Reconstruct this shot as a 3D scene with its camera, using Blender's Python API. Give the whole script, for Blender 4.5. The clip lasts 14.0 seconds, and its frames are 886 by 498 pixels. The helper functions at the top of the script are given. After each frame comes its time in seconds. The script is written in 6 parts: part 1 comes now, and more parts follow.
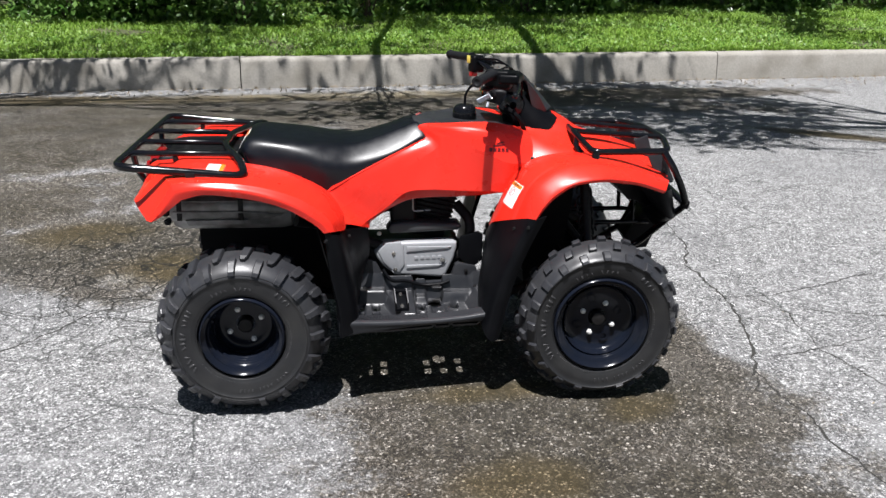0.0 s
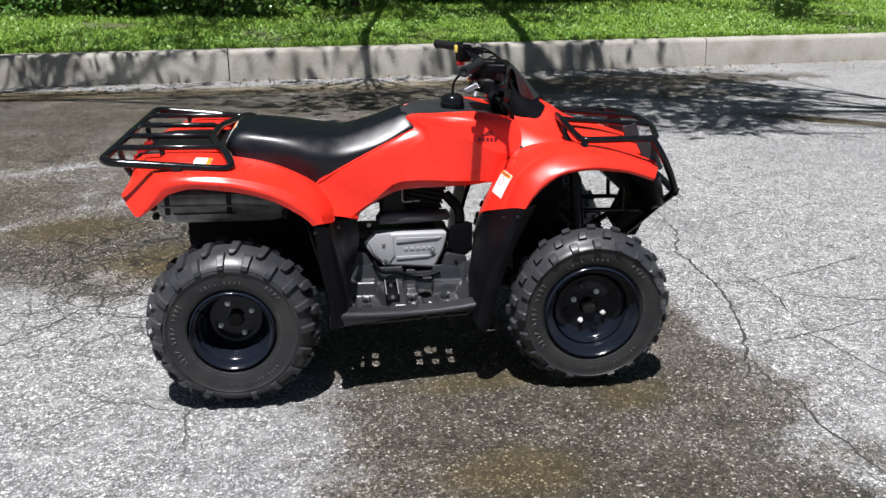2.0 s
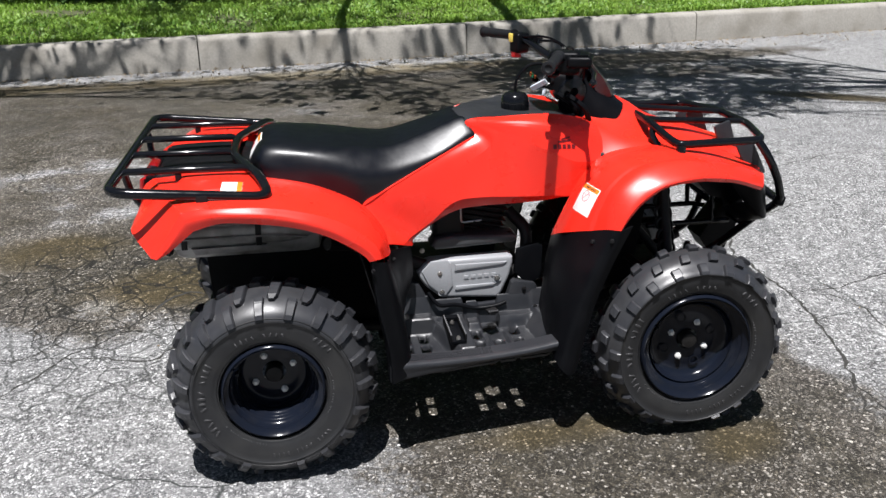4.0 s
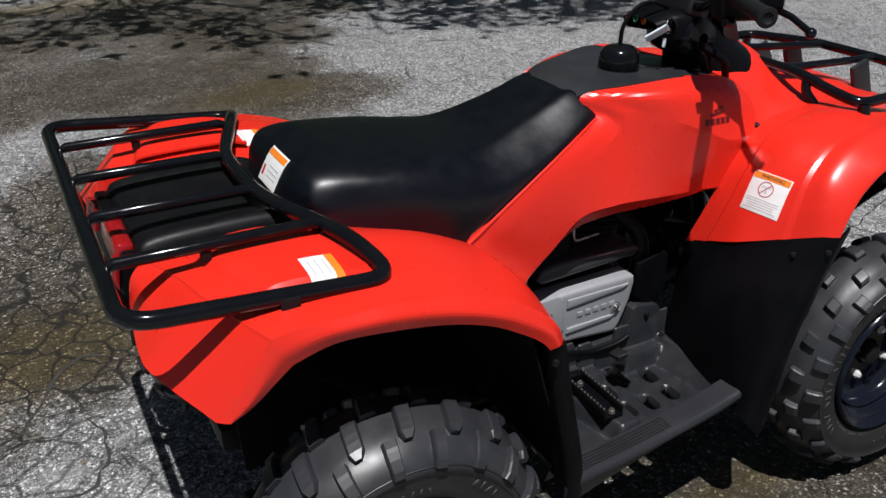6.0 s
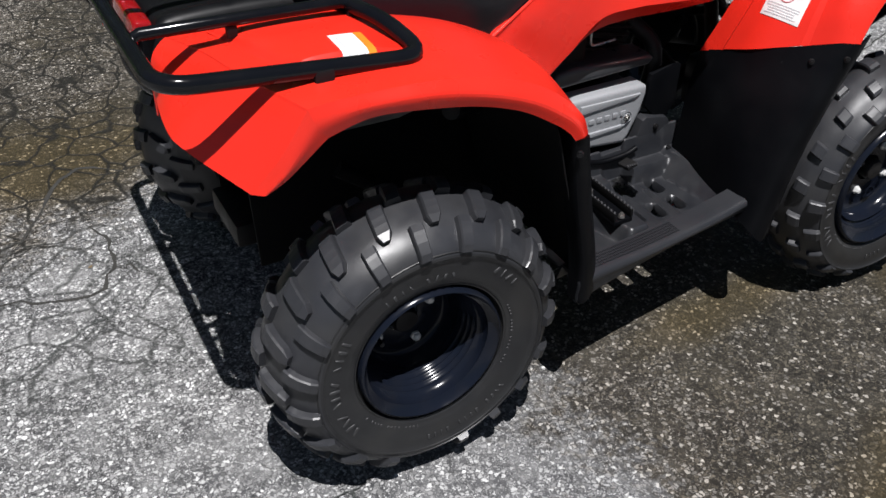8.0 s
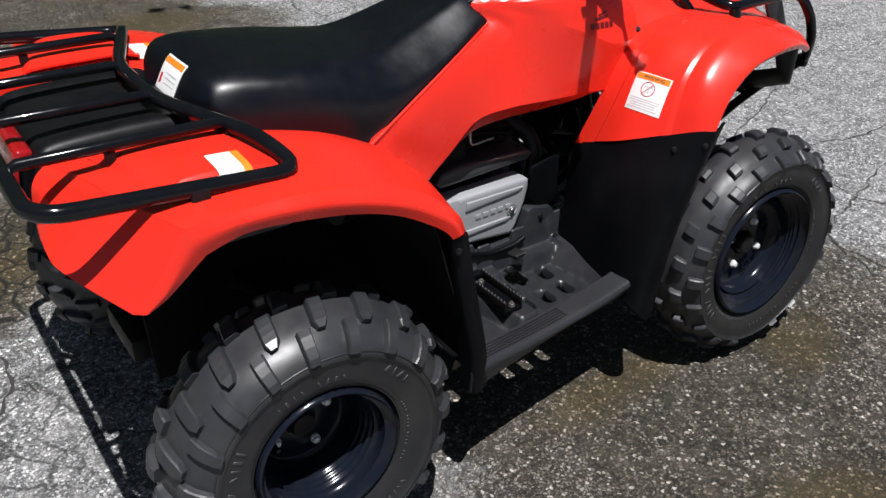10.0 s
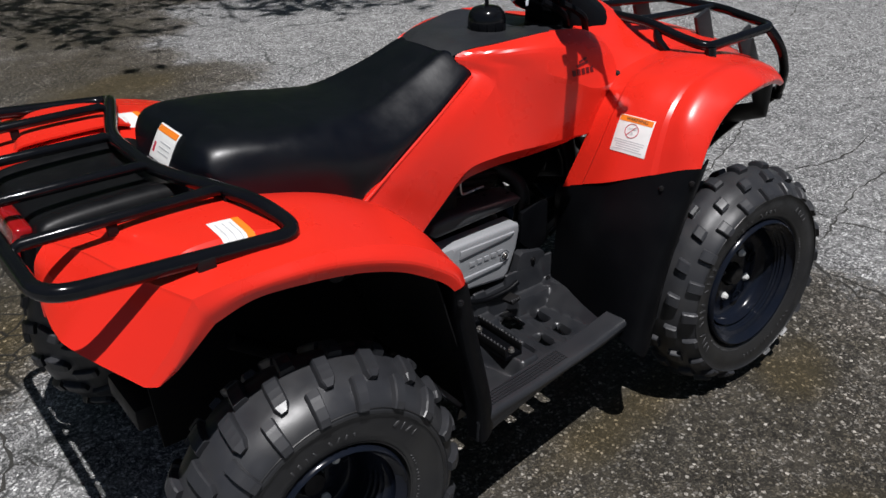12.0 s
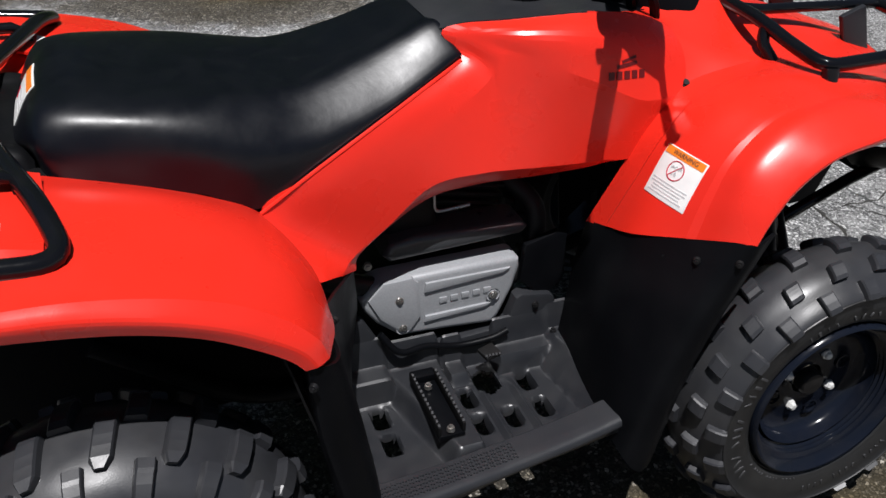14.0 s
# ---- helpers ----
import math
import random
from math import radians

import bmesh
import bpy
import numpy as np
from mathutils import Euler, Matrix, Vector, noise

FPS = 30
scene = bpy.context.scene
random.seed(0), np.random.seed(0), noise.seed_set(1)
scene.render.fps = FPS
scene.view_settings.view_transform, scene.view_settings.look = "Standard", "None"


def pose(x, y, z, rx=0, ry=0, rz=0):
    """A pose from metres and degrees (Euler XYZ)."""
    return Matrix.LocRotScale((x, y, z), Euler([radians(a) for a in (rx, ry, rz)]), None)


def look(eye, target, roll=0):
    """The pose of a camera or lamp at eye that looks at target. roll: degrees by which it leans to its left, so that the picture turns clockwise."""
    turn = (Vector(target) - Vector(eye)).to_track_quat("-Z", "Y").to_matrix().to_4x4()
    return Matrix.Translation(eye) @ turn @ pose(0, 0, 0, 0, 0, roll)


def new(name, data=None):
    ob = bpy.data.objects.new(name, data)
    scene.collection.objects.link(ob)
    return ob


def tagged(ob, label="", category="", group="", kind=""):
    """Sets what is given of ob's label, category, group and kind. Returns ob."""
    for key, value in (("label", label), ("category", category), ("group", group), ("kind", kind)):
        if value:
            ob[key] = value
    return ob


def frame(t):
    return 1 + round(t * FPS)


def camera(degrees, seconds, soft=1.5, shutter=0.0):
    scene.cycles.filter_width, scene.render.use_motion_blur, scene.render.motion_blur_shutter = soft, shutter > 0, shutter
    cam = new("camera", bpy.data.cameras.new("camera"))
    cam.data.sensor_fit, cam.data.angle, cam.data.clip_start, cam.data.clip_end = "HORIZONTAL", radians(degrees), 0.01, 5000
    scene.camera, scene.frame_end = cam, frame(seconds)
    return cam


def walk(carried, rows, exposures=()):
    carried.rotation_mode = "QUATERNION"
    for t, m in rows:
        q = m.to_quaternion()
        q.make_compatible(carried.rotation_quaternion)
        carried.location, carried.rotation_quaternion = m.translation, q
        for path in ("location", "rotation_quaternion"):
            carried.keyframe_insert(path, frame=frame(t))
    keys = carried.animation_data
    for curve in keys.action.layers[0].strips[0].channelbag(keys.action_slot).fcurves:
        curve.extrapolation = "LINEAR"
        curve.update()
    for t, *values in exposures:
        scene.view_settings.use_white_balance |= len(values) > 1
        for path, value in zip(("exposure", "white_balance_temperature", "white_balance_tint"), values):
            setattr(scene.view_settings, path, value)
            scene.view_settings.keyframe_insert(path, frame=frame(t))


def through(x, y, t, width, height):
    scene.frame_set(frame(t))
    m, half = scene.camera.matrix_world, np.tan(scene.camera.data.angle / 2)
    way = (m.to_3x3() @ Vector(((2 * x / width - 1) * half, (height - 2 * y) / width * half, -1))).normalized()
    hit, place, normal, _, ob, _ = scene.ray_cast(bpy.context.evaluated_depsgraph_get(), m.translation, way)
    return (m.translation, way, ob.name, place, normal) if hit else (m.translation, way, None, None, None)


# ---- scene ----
cam = camera(52.0, 14.0)
PATH = [
    (0, (0.353, -3.095, 1.388), (0.542, -1.203, 0.77), 0.8),
    (0.5, (0.353, -3.104, 1.391), (0.536, -1.209, 0.778), 1.0),
    (1, (0.36, -3.1, 1.393), (0.55, -1.205, 0.782), 0.5),
    (1.5, (0.361, -3.099, 1.39), (0.561, -1.21, 0.764), 0.1),
    (2, (0.362, -3.09, 1.388), (0.567, -1.206, 0.749), 0.1),
    (2.5, (0.359, -3.076, 1.385), (0.56, -1.19, 0.749), -0.6),
    (2.7, (0.369, -3.069, 1.387), (0.57, -1.186, 0.744), -0.9),
    (4.8, (-0.126, -2.099, 1.356), (0.36, -0.318, 0.586), 1.5),
    (5, (-0.175, -1.992, 1.35), (0.393, -0.259, 0.527), 2.4),
    (5.5, (-0.288, -1.646, 1.334), (0.516, -0.01, 0.512), -0.7),
    (6, (-0.415, -1.474, 1.356), (0.382, 0.131, 0.468), -1.6),
    (6.5, (-0.538, -1.415, 1.344), (0.315, 0.108, 0.368), -2.0),
    (7, (-0.531, -1.418, 1.295), (0.306, -0.001, 0.159), 1.5),
    (7.5, (-0.514, -1.446, 1.266), (0.275, -0.051, 0.07), 0.1),
    (8, (-0.518, -1.479, 1.264), (0.264, -0.047, 0.107), 0.6),
    (8.5, (-0.508, -1.508, 1.271), (0.32, -0.076, 0.147), 1.5),
    (8.7, (-0.5, -1.513, 1.275), (0.359, -0.087, 0.167), 1.3),
    (10.8, (-0.474, -1.549, 1.327), (0.521, -0.1, 0.372), -0.3),
    (11, (-0.474, -1.549, 1.33), (0.522, -0.096, 0.382), 0.4),
    (11.5, (-0.472, -1.56, 1.34), (0.589, -0.133, 0.424), 1.1),
    (12, (-0.507, -1.524, 1.339), (0.526, -0.082, 0.417), -2.8),
    (12.5, (-0.406, -1.513, 1.324), (0.409, 0.034, 0.354), -7.2),
    (13, (-0.186, -1.512, 1.333), (0.586, 0.033, 0.324), 0.2),
    (13.5, (-0.06, -1.443, 1.292), (0.653, 0.082, 0.212), -0.5),
    (14, (0.111, -1.308, 1.28), (0.714, 0.272, 0.212), 1.0),
]
EXPOSURES = [(0, 0.86), (2.7, 0.86), (4.8, 0.68), (5.0, 0.6), (5.5, 0.36), (6.0, 0.06), (6.5, 0.06), (7.0, 0.17), (7.5, 0.24), (8.0, 0.35), (8.5, 0.37), (11.0, 0.46), (11.5, 0.19), (12.0, -0.02), (12.5, -0.07), (13.0, 0.0), (14.0, 0.17)]
walk(cam, [(t, look(eye, target, roll)) for t, eye, target, roll in PATH], EXPOSURES)

# ---------------------------------------------------------------- daylight
SUN_WAY = Vector((0.11, 0.37, -1.0)).normalized()
world = bpy.data.worlds.new("sky")
world.use_nodes = True
scene.world = world
wn = world.node_tree.nodes
sky = wn.new("ShaderNodeTexSky")
sky.sky_type = "NISHITA"
sky.sun_disc = False
sky.sun_elevation = math.asin(-SUN_WAY.z)
sky.sun_rotation = math.atan2(-SUN_WAY.x, -SUN_WAY.y)
world.node_tree.links.new(sky.outputs[0], wn["Background"].inputs[0])
wn["Background"].inputs[1].default_value = 0.026
sun_data = bpy.data.lights.new("sun", "SUN")
sun_data.energy, sun_data.angle, sun_data.color = 5.0, radians(0.53), (1.0, 0.985, 0.995)
sun = new("sun", sun_data)
sun.rotation_euler = SUN_WAY.to_track_quat("-Z", "Y").to_euler()

# ---------------------------------------------------------------- materials
def material(name, color, rough=0.5, metal=0.0, grain=0.0, grain_scale=60.0, bump=0.0, bump_scale=200.0,
             stain=0.0, stain_scale=6.0, coat=0.0, spec=0.5, stain_color=None, rough_var=0.0):
    """A principled surface with variation at two scales and fine relief, in metres of the object's own space."""
    m = bpy.data.materials.new(name)
    m.use_nodes = True
    nt = m.node_tree
    b = nt.nodes["Principled BSDF"]
    b.inputs["Roughness"].default_value = rough
    b.inputs["Metallic"].default_value = metal
    b.inputs["Specular IOR Level"].default_value = spec
    b.inputs["Coat Weight"].default_value = coat
    b.inputs["Coat Roughness"].default_value = 0.08
    co = nt.nodes.new("ShaderNodeTexCoord").outputs["Object"]

    def tex(scale, detail=4.0):
        n = nt.nodes.new("ShaderNodeTexNoise")
        n.inputs["Scale"].default_value = scale
        n.inputs["Detail"].default_value = detail
        nt.links.new(co, n.inputs["Vector"])
        return n.outputs["Fac"]

    def mixed(fac_out, lo, hi, a, c2, amount):
        ramp = nt.nodes.new("ShaderNodeMapRange")
        ramp.inputs["From Min"].default_value, ramp.inputs["From Max"].default_value = lo, hi
        ramp.inputs["To Max"].default_value = amount
        nt.links.new(fac_out, ramp.inputs["Value"])
        mx = nt.nodes.new("ShaderNodeMix")
        mx.data_type = "RGBA"
        nt.links.new(ramp.outputs[0], mx.inputs["Factor"])
        if isinstance(a, tuple):
            mx.inputs["A"].default_value = (*a, 1)
        else:
            nt.links.new(a, mx.inputs["A"])
        mx.inputs["B"].default_value = (*c2, 1)
        return mx.outputs["Result"]

    col = tuple(color)
    if grain:
        col = mixed(tex(grain_scale), 0.35, 0.7, col, tuple(c * 0.6 for c in color), grain)
    if stain:
        col = mixed(tex(stain_scale, 6.0), 0.45, 0.72, col, stain_color or tuple(c * 0.5 for c in color), stain)
    if isinstance(col, tuple):
        b.inputs["Base Color"].default_value = (*col, 1)
    else:
        nt.links.new(col, b.inputs["Base Color"])
    if rough_var:
        r = nt.nodes.new("ShaderNodeMapRange")
        r.inputs["From Min"].default_value, r.inputs["From Max"].default_value = 0.3, 0.7
        r.inputs["To Min"].default_value, r.inputs["To Max"].default_value = max(rough - rough_var, 0.02), min(rough + rough_var, 1)
        nt.links.new(tex(stain_scale * 2.3, 5.0), r.inputs["Value"])
        nt.links.new(r.outputs[0], b.inputs["Roughness"])
    if bump:
        bp = nt.nodes.new("ShaderNodeBump")
        bp.inputs["Strength"].default_value = bump
        bp.inputs["Distance"].default_value = 0.001
        nt.links.new(tex(bump_scale, 3.0), bp.inputs["Height"])
        nt.links.new(bp.outputs[0], b.inputs["Normal"])
    return m


RED = material("red_plastic", (0.71, 0.0232, 0.0122), 0.30, stain=0.25, stain_scale=5, stain_color=(0.66, 0.027, 0.0145), bump=0.03, bump_scale=300, rough_var=0.06, spec=0.5)
BLACK_PLASTIC = material("black_plastic", (0.0026, 0.0029, 0.0038), 0.40, grain=0.3, grain_scale=90, bump=0.15, bump_scale=900, stain=0.5, stain_scale=9, stain_color=(0.0065, 0.0068, 0.008), rough_var=0.08, spec=0.10)
GREY_PLASTIC = material("grey_plastic", (0.020, 0.0212, 0.0245), 0.38, bump=0.2, bump_scale=800, stain=0.4, stain_scale=10, stain_color=(0.036, 0.036, 0.038), rough_var=0.08, spec=0.4)
VINYL = material("seat_vinyl", (0.0016, 0.0022, 0.0044), 0.35, bump=0.14, bump_scale=70, stain=0.3, stain_scale=12, stain_color=(0.003, 0.004, 0.006), rough_var=0.05, spec=0.48)
BLACK_PAINT = material("black_gloss_tube", (0.004, 0.0045, 0.006), 0.14, bump=0.04, bump_scale=150, stain=0.3, stain_scale=20, stain_color=(0.010, 0.010, 0.010), rough_var=0.05, spec=0.32)
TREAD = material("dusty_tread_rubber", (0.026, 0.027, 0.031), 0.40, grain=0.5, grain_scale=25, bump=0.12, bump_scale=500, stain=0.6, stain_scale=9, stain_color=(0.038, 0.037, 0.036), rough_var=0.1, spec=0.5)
COVER_PLASTIC = material("semi_gloss_grey_plastic", (0.05, 0.052, 0.056), 0.33, bump=0.08, bump_scale=600, stain=0.4, stain_scale=14, stain_color=(0.03, 0.03, 0.032), rough_var=0.06)
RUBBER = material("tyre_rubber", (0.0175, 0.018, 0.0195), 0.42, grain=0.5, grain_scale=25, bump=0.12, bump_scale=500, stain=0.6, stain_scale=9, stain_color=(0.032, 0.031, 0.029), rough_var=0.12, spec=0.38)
WALL_MARK = material("worn_sidewall_marks", (0.04, 0.04, 0.042), 0.5, grain=0.6, grain_scale=60)
FLOOR_PLASTIC = material("scuffed_black_plastic", (0.0140, 0.0150, 0.0180), 0.38, bump=0.15, bump_scale=700, stain=0.6, stain_scale=16, stain_color=(0.028, 0.0285, 0.030), rough_var=0.1, spec=0.65)
GRIP = material("grip_rubber", (0.010, 0.0105, 0.012), 0.55, bump=0.3, bump_scale=500, spec=0.2)
RIM = material("rim_paint", (0.006, 0.008, 0.014), 0.16, bump=0.06, bump_scale=200, stain=0.3, stain_scale=25, stain_color=(0.014, 0.014, 0.016), coat=0.05, rough_var=0.06, spec=0.22)
SILVER = material("silver_paint", (0.31, 0.32, 0.335), 0.5, metal=0.1, grain=0.3, grain_scale=300, bump=0.2, bump_scale=600, stain=0.35, stain_scale=14, stain_color=(0.30, 0.30, 0.31), rough_var=0.08)
STEEL = material("bare_steel", (0.48, 0.47, 0.45), 0.32, metal=0.9, grain=0.5, grain_scale=80, stain=0.5, stain_scale=20, stain_color=(0.3, 0.25, 0.2), rough_var=0.12)
WORN_STEEL = material("worn_black_steel", (0.05, 0.05, 0.053), 0.5, metal=0.2, grain=0.5, grain_scale=90, stain=0.5, stain_scale=30, stain_color=(0.02, 0.02, 0.02), spec=0.3)
CHROME = material("zinc_nut", (0.74, 0.74, 0.72), 0.4, metal=0.25, grain=0.3, grain_scale=200)
MUFFLER = material("muffler_metal", (0.34, 0.335, 0.33), 0.45, metal=0.35, grain=0.7, grain_scale=30, bump=0.4, bump_scale=160, stain=0.9, stain_scale=9, stain_color=(0.035, 0.026, 0.020), rough_var=0.15)
DARK_METAL = material("dark_metal", (0.008, 0.008, 0.009), 0.5, metal=0.1, grain=0.4, grain_scale=50, bump=0.3, bump_scale=200, stain=0.6, stain_scale=10, stain_color=(0.018, 0.016, 0.014), rough_var=0.12, spec=0.25)
TRAY_PLASTIC = material("glossy_black_plastic", (0.004, 0.0042, 0.005), 0.42, bump=0.06, bump_scale=200, stain=0.4, stain_scale=15, stain_color=(0.008, 0.008, 0.008), rough_var=0.08, spec=0.2)
# near-black for parts in deep shade: the shade is put into the colour
SHADED = material("shaded_black", (0.006, 0.006, 0.0065), 0.7, grain=0.4, grain_scale=40, stain=0.4, stain_scale=12, stain_color=(0.006, 0.005, 0.004), spec=0.1)
RED_LENS = material("red_lens", (0.28, 0.006, 0.008), 0.1, coat=0.6)
RED_KEY = material("red_switch", (0.5, 0.02, 0.02), 0.35)
YELLOW = material("yellow_switch", (0.75, 0.6, 0.12), 0.4)
AMBER = material("amber_lamp", (0.4, 0.09, 0.015), 0.2)
GREEN_LAMP = material("green_lamp", (0.02, 0.18, 0.08), 0.2)
WHITE_LABEL = material("white_label", (0.80, 0.80, 0.78), 0.35, stain=0.15, stain_scale=40)
ORANGE_LABEL = material("orange_label", (0.85, 0.22, 0.02), 0.35)
INK = material("label_ink", (0.03, 0.03, 0.035), 0.4)
GREY_INK = material("label_grey_ink", (0.52, 0.52, 0.53), 0.4)
INK_RED = material("label_red_ink", (0.50, 0.02, 0.05), 0.4)
DECAL_DARK = material("dark_red_decal", (0.10, 0.006, 0.008), 0.3)
KEY_TAG = material("pale_key_tag", (0.62, 0.68, 0.75), 0.3)
CONCRETE = material("concrete", (0.315, 0.298, 0.265), 0.85, grain=0.45, grain_scale=45, bump=0.8, bump_scale=110, stain=0.65, stain_scale=2.6, stain_color=(0.15, 0.135, 0.108))
BARK = material("bark", (0.10, 0.08, 0.06), 0.9, grain=0.5, grain_scale=30, bump=1.0, bump_scale=60, stain=0.5, stain_scale=3)
SOIL = material("soil", (0.085, 0.095, 0.04), 0.95, grain=0.6, grain_scale=25, bump=1.0, bump_scale=60, stain=0.5, stain_scale=1.5)


def leaf_material(name, a, b, rough=0.5, through=0.35):
    """Leaves: colour varies from leaf to leaf, and light comes through."""
    m = bpy.data.materials.new(name)
    m.use_nodes = True
    nt = m.node_tree
    p = nt.nodes["Principled BSDF"]
    p.inputs["Roughness"].default_value = rough
    geo = nt.nodes.new("ShaderNodeNewGeometry")
    mx = nt.nodes.new("ShaderNodeMix")
    mx.data_type = "RGBA"
    mx.inputs["A"].default_value, mx.inputs["B"].default_value = (*a, 1), (*b, 1)
    nt.links.new(geo.outputs["Random Per Island"], mx.inputs["Factor"])
    nt.links.new(mx.outputs["Result"], p.inputs["Base Color"])
    tr = nt.nodes.new("ShaderNodeBsdfTranslucent")
    nt.links.new(mx.outputs["Result"], tr.inputs["Color"])
    sh = nt.nodes.new("ShaderNodeMixShader")
    sh.inputs[0].default_value = through
    nt.links.new(p.outputs[0], sh.inputs[1])
    nt.links.new(tr.outputs[0], sh.inputs[2])
    nt.links.new(sh.outputs[0], nt.nodes["Material Output"].inputs["Surface"])
    return m


WEED = leaf_material("weed_leaves", (0.10, 0.24, 0.03), (0.30, 0.44, 0.12), 0.5)
GRASS = leaf_material("grass_blades", (0.12, 0.25, 0.02), (0.30, 0.45, 0.08), 0.5)
LEAF = leaf_material("tree_leaves", (0.04, 0.10, 0.015), (0.09, 0.17, 0.03), 0.4)
BUSH_LEAF = leaf_material("bush_leaves", (0.04, 0.11, 0.015), (0.17, 0.29, 0.08), 0.3)
LITTER = leaf_material("dry_litter", (0.12, 0.08, 0.04), (0.32, 0.24, 0.13), 0.8, 0.1)


def asphalt_material():
    """Old asphalt with bare aggregate, cracks, and damp patches from the 'wet' and 'mud' attributes of the sheet."""
    m = bpy.data.materials.new("old_asphalt")
    m.use_nodes = True
    nt = m.node_tree
    N, L = nt.nodes.new, nt.links.new
    b = nt.nodes["Principled BSDF"]
    co = N("ShaderNodeTexCoord").outputs["Object"]

    def math_node(op, a, c=None, clamp=False):
        n = N("ShaderNodeMath")
        n.operation, n.use_clamp = op, clamp
        for i, v in enumerate((a, c)):
            if v is None:
                continue
            if isinstance(v, (int, float)):
                n.inputs[i].default_value = v
            else:
                L(v, n.inputs[i])
        return n.outputs[0]

    def noise_fac(scale, detail=4.0, rough=0.55):
        n = N("ShaderNodeTexNoise")
        n.inputs["Scale"].default_value, n.inputs["Detail"].default_value, n.inputs["Roughness"].default_value = scale, detail, rough
        L(co, n.inputs["Vector"])
        return n.outputs["Fac"]

    def remap(v, a, c, d=0.0, e=1.0):
        n = N("ShaderNodeMapRange")
        for key, val in (("From Min", a), ("From Max", c), ("To Min", d), ("To Max", e)):
            n.inputs[key].default_value = val
        L(v, n.inputs["Value"])
        return n.outputs[0]

    def mix(f, a, c, kind="MIX"):
        n = N("ShaderNodeMix")
        n.data_type, n.blend_type = "RGBA", kind
        if isinstance(f, (int, float)):
            n.inputs["Factor"].default_value = f
        else:
            L(f, n.inputs["Factor"])
        for key, v in (("A", a), ("B", c)):
            if isinstance(v, tuple):
                n.inputs[key].default_value = (*v, 1)
            else:
                L(v, n.inputs[key])
        return n.outputs["Result"]

    # aggregate: stones of about 8 mm and 4 mm, each of its own grey, with dark binder between them
    ruffle = N("ShaderNodeTexNoise")
    ruffle.inputs["Scale"].default_value, ruffle.inputs["Detail"].default_value = 170.0, 2.0
    L(co, ruffle.inputs["Vector"])
    rough_co = N("ShaderNodeMixRGB")
    rough_co.blend_type = "LINEAR_LIGHT"
    rough_co.inputs[0].default_value = 0.004
    L(co, rough_co.inputs[1])
    L(ruffle.outputs["Color"], rough_co.inputs[2])

    def stones(scale):
        """Per-stone random channels and the distance to the stone's edge, 0 to about 0.5."""
        cell, edge = N("ShaderNodeTexVoronoi"), N("ShaderNodeTexVoronoi")
        edge.feature = "DISTANCE_TO_EDGE"
        for v in (cell, edge):
            v.inputs["Scale"].default_value = scale
            L(rough_co.outputs[0], v.inputs["Vector"])
        sep = N("ShaderNodeSeparateColor")
        L(cell.outputs["Color"], sep.inputs[0])
        return sep.outputs, edge.outputs["Distance"]

    def greys(value, stops):
        ramp = N("ShaderNodeValToRGB")
        while len(ramp.color_ramp.elements) < len(stops):
            ramp.color_ramp.elements.new(0.5)
        for e, (at, g) in zip(ramp.color_ramp.elements, stops):
            e.position, e.color = at, (g, g * 0.997, g * 0.985, 1)
        L(value, ramp.inputs[0])
        return ramp.outputs[0]

    big, big_edge = stones(118.0)
    small, small_edge = stones(250.0)
    patch = noise_fac(6.0, 5.0)
    binder = mix(remap(patch, 0.35, 0.65), (0.042, 0.042, 0.044), (0.090, 0.090, 0.092))
    fines = greys(small[1], ((0.0, 0.09), (0.5, 0.21), (0.8, 0.39), (1.0, 0.58)))
    stone = greys(big[0], ((0.0, 0.15), (0.4, 0.31), (0.75, 0.51), (1.0, 0.74)))
    show2 = math_node("MULTIPLY", remap(small_edge, 0.04, 0.16), remap(small[0], 0.25, 0.35))
    show1 = math_node("MULTIPLY", remap(big_edge, 0.05, 0.16), remap(math_node("ADD", big[1], remap(noise_fac(26.0, 4.0), 0.3, 0.7, -0.25, 0.25)), 0.30, 0.38))
    c = mix(show2, binder, fines)
    c = mix(show1, c, stone)
    # pale dusty patches and darker oily ones, at the scale of a hand and of a pace
    dust = math_node("MULTIPLY", remap(noise_fac(9.0, 6.0, 0.65), 0.48, 0.68), remap(noise_fac(1.3, 6.0), 0.36, 0.62, 0.25, 0.75))
    c = mix(math_node("MULTIPLY", dust, 0.6), c, (0.46, 0.458, 0.452))
    c = mix(remap(noise_fac(0.55, 5.0), 0.5, 0.7, 0.0, 0.35), c, (0.14, 0.14, 0.146))

    # cracks along the edges of uneven cells
    warp = N("ShaderNodeTexNoise")
    warp.inputs["Scale"].default_value, warp.inputs["Detail"].default_value = 3.0, 6.0
    L(co, warp.inputs["Vector"])
    add = N("ShaderNodeMixRGB")
    add.blend_type = "LINEAR_LIGHT"
    add.inputs[0].default_value = 0.09
    L(co, add.inputs[1])
    L(warp.outputs["Color"], add.inputs[2])

    def crack(scale, width, lo, hi, seed):
        v = N("ShaderNodeTexVoronoi")
        v.feature = "DISTANCE_TO_EDGE"
        v.inputs["Scale"].default_value = scale
        L(add.outputs[0], v.inputs["Vector"])
        line = remap(v.outputs["Distance"], width * scale, width * scale * 0.25)
        return math_node("MULTIPLY", line, remap(noise_fac(seed, 2.0), lo, hi), True)
    cr1 = crack(1.15, 0.0045, 0.46, 0.56, 0.8)
    cr2 = crack(4.6, 0.0026, 0.57, 0.66, 1.1)
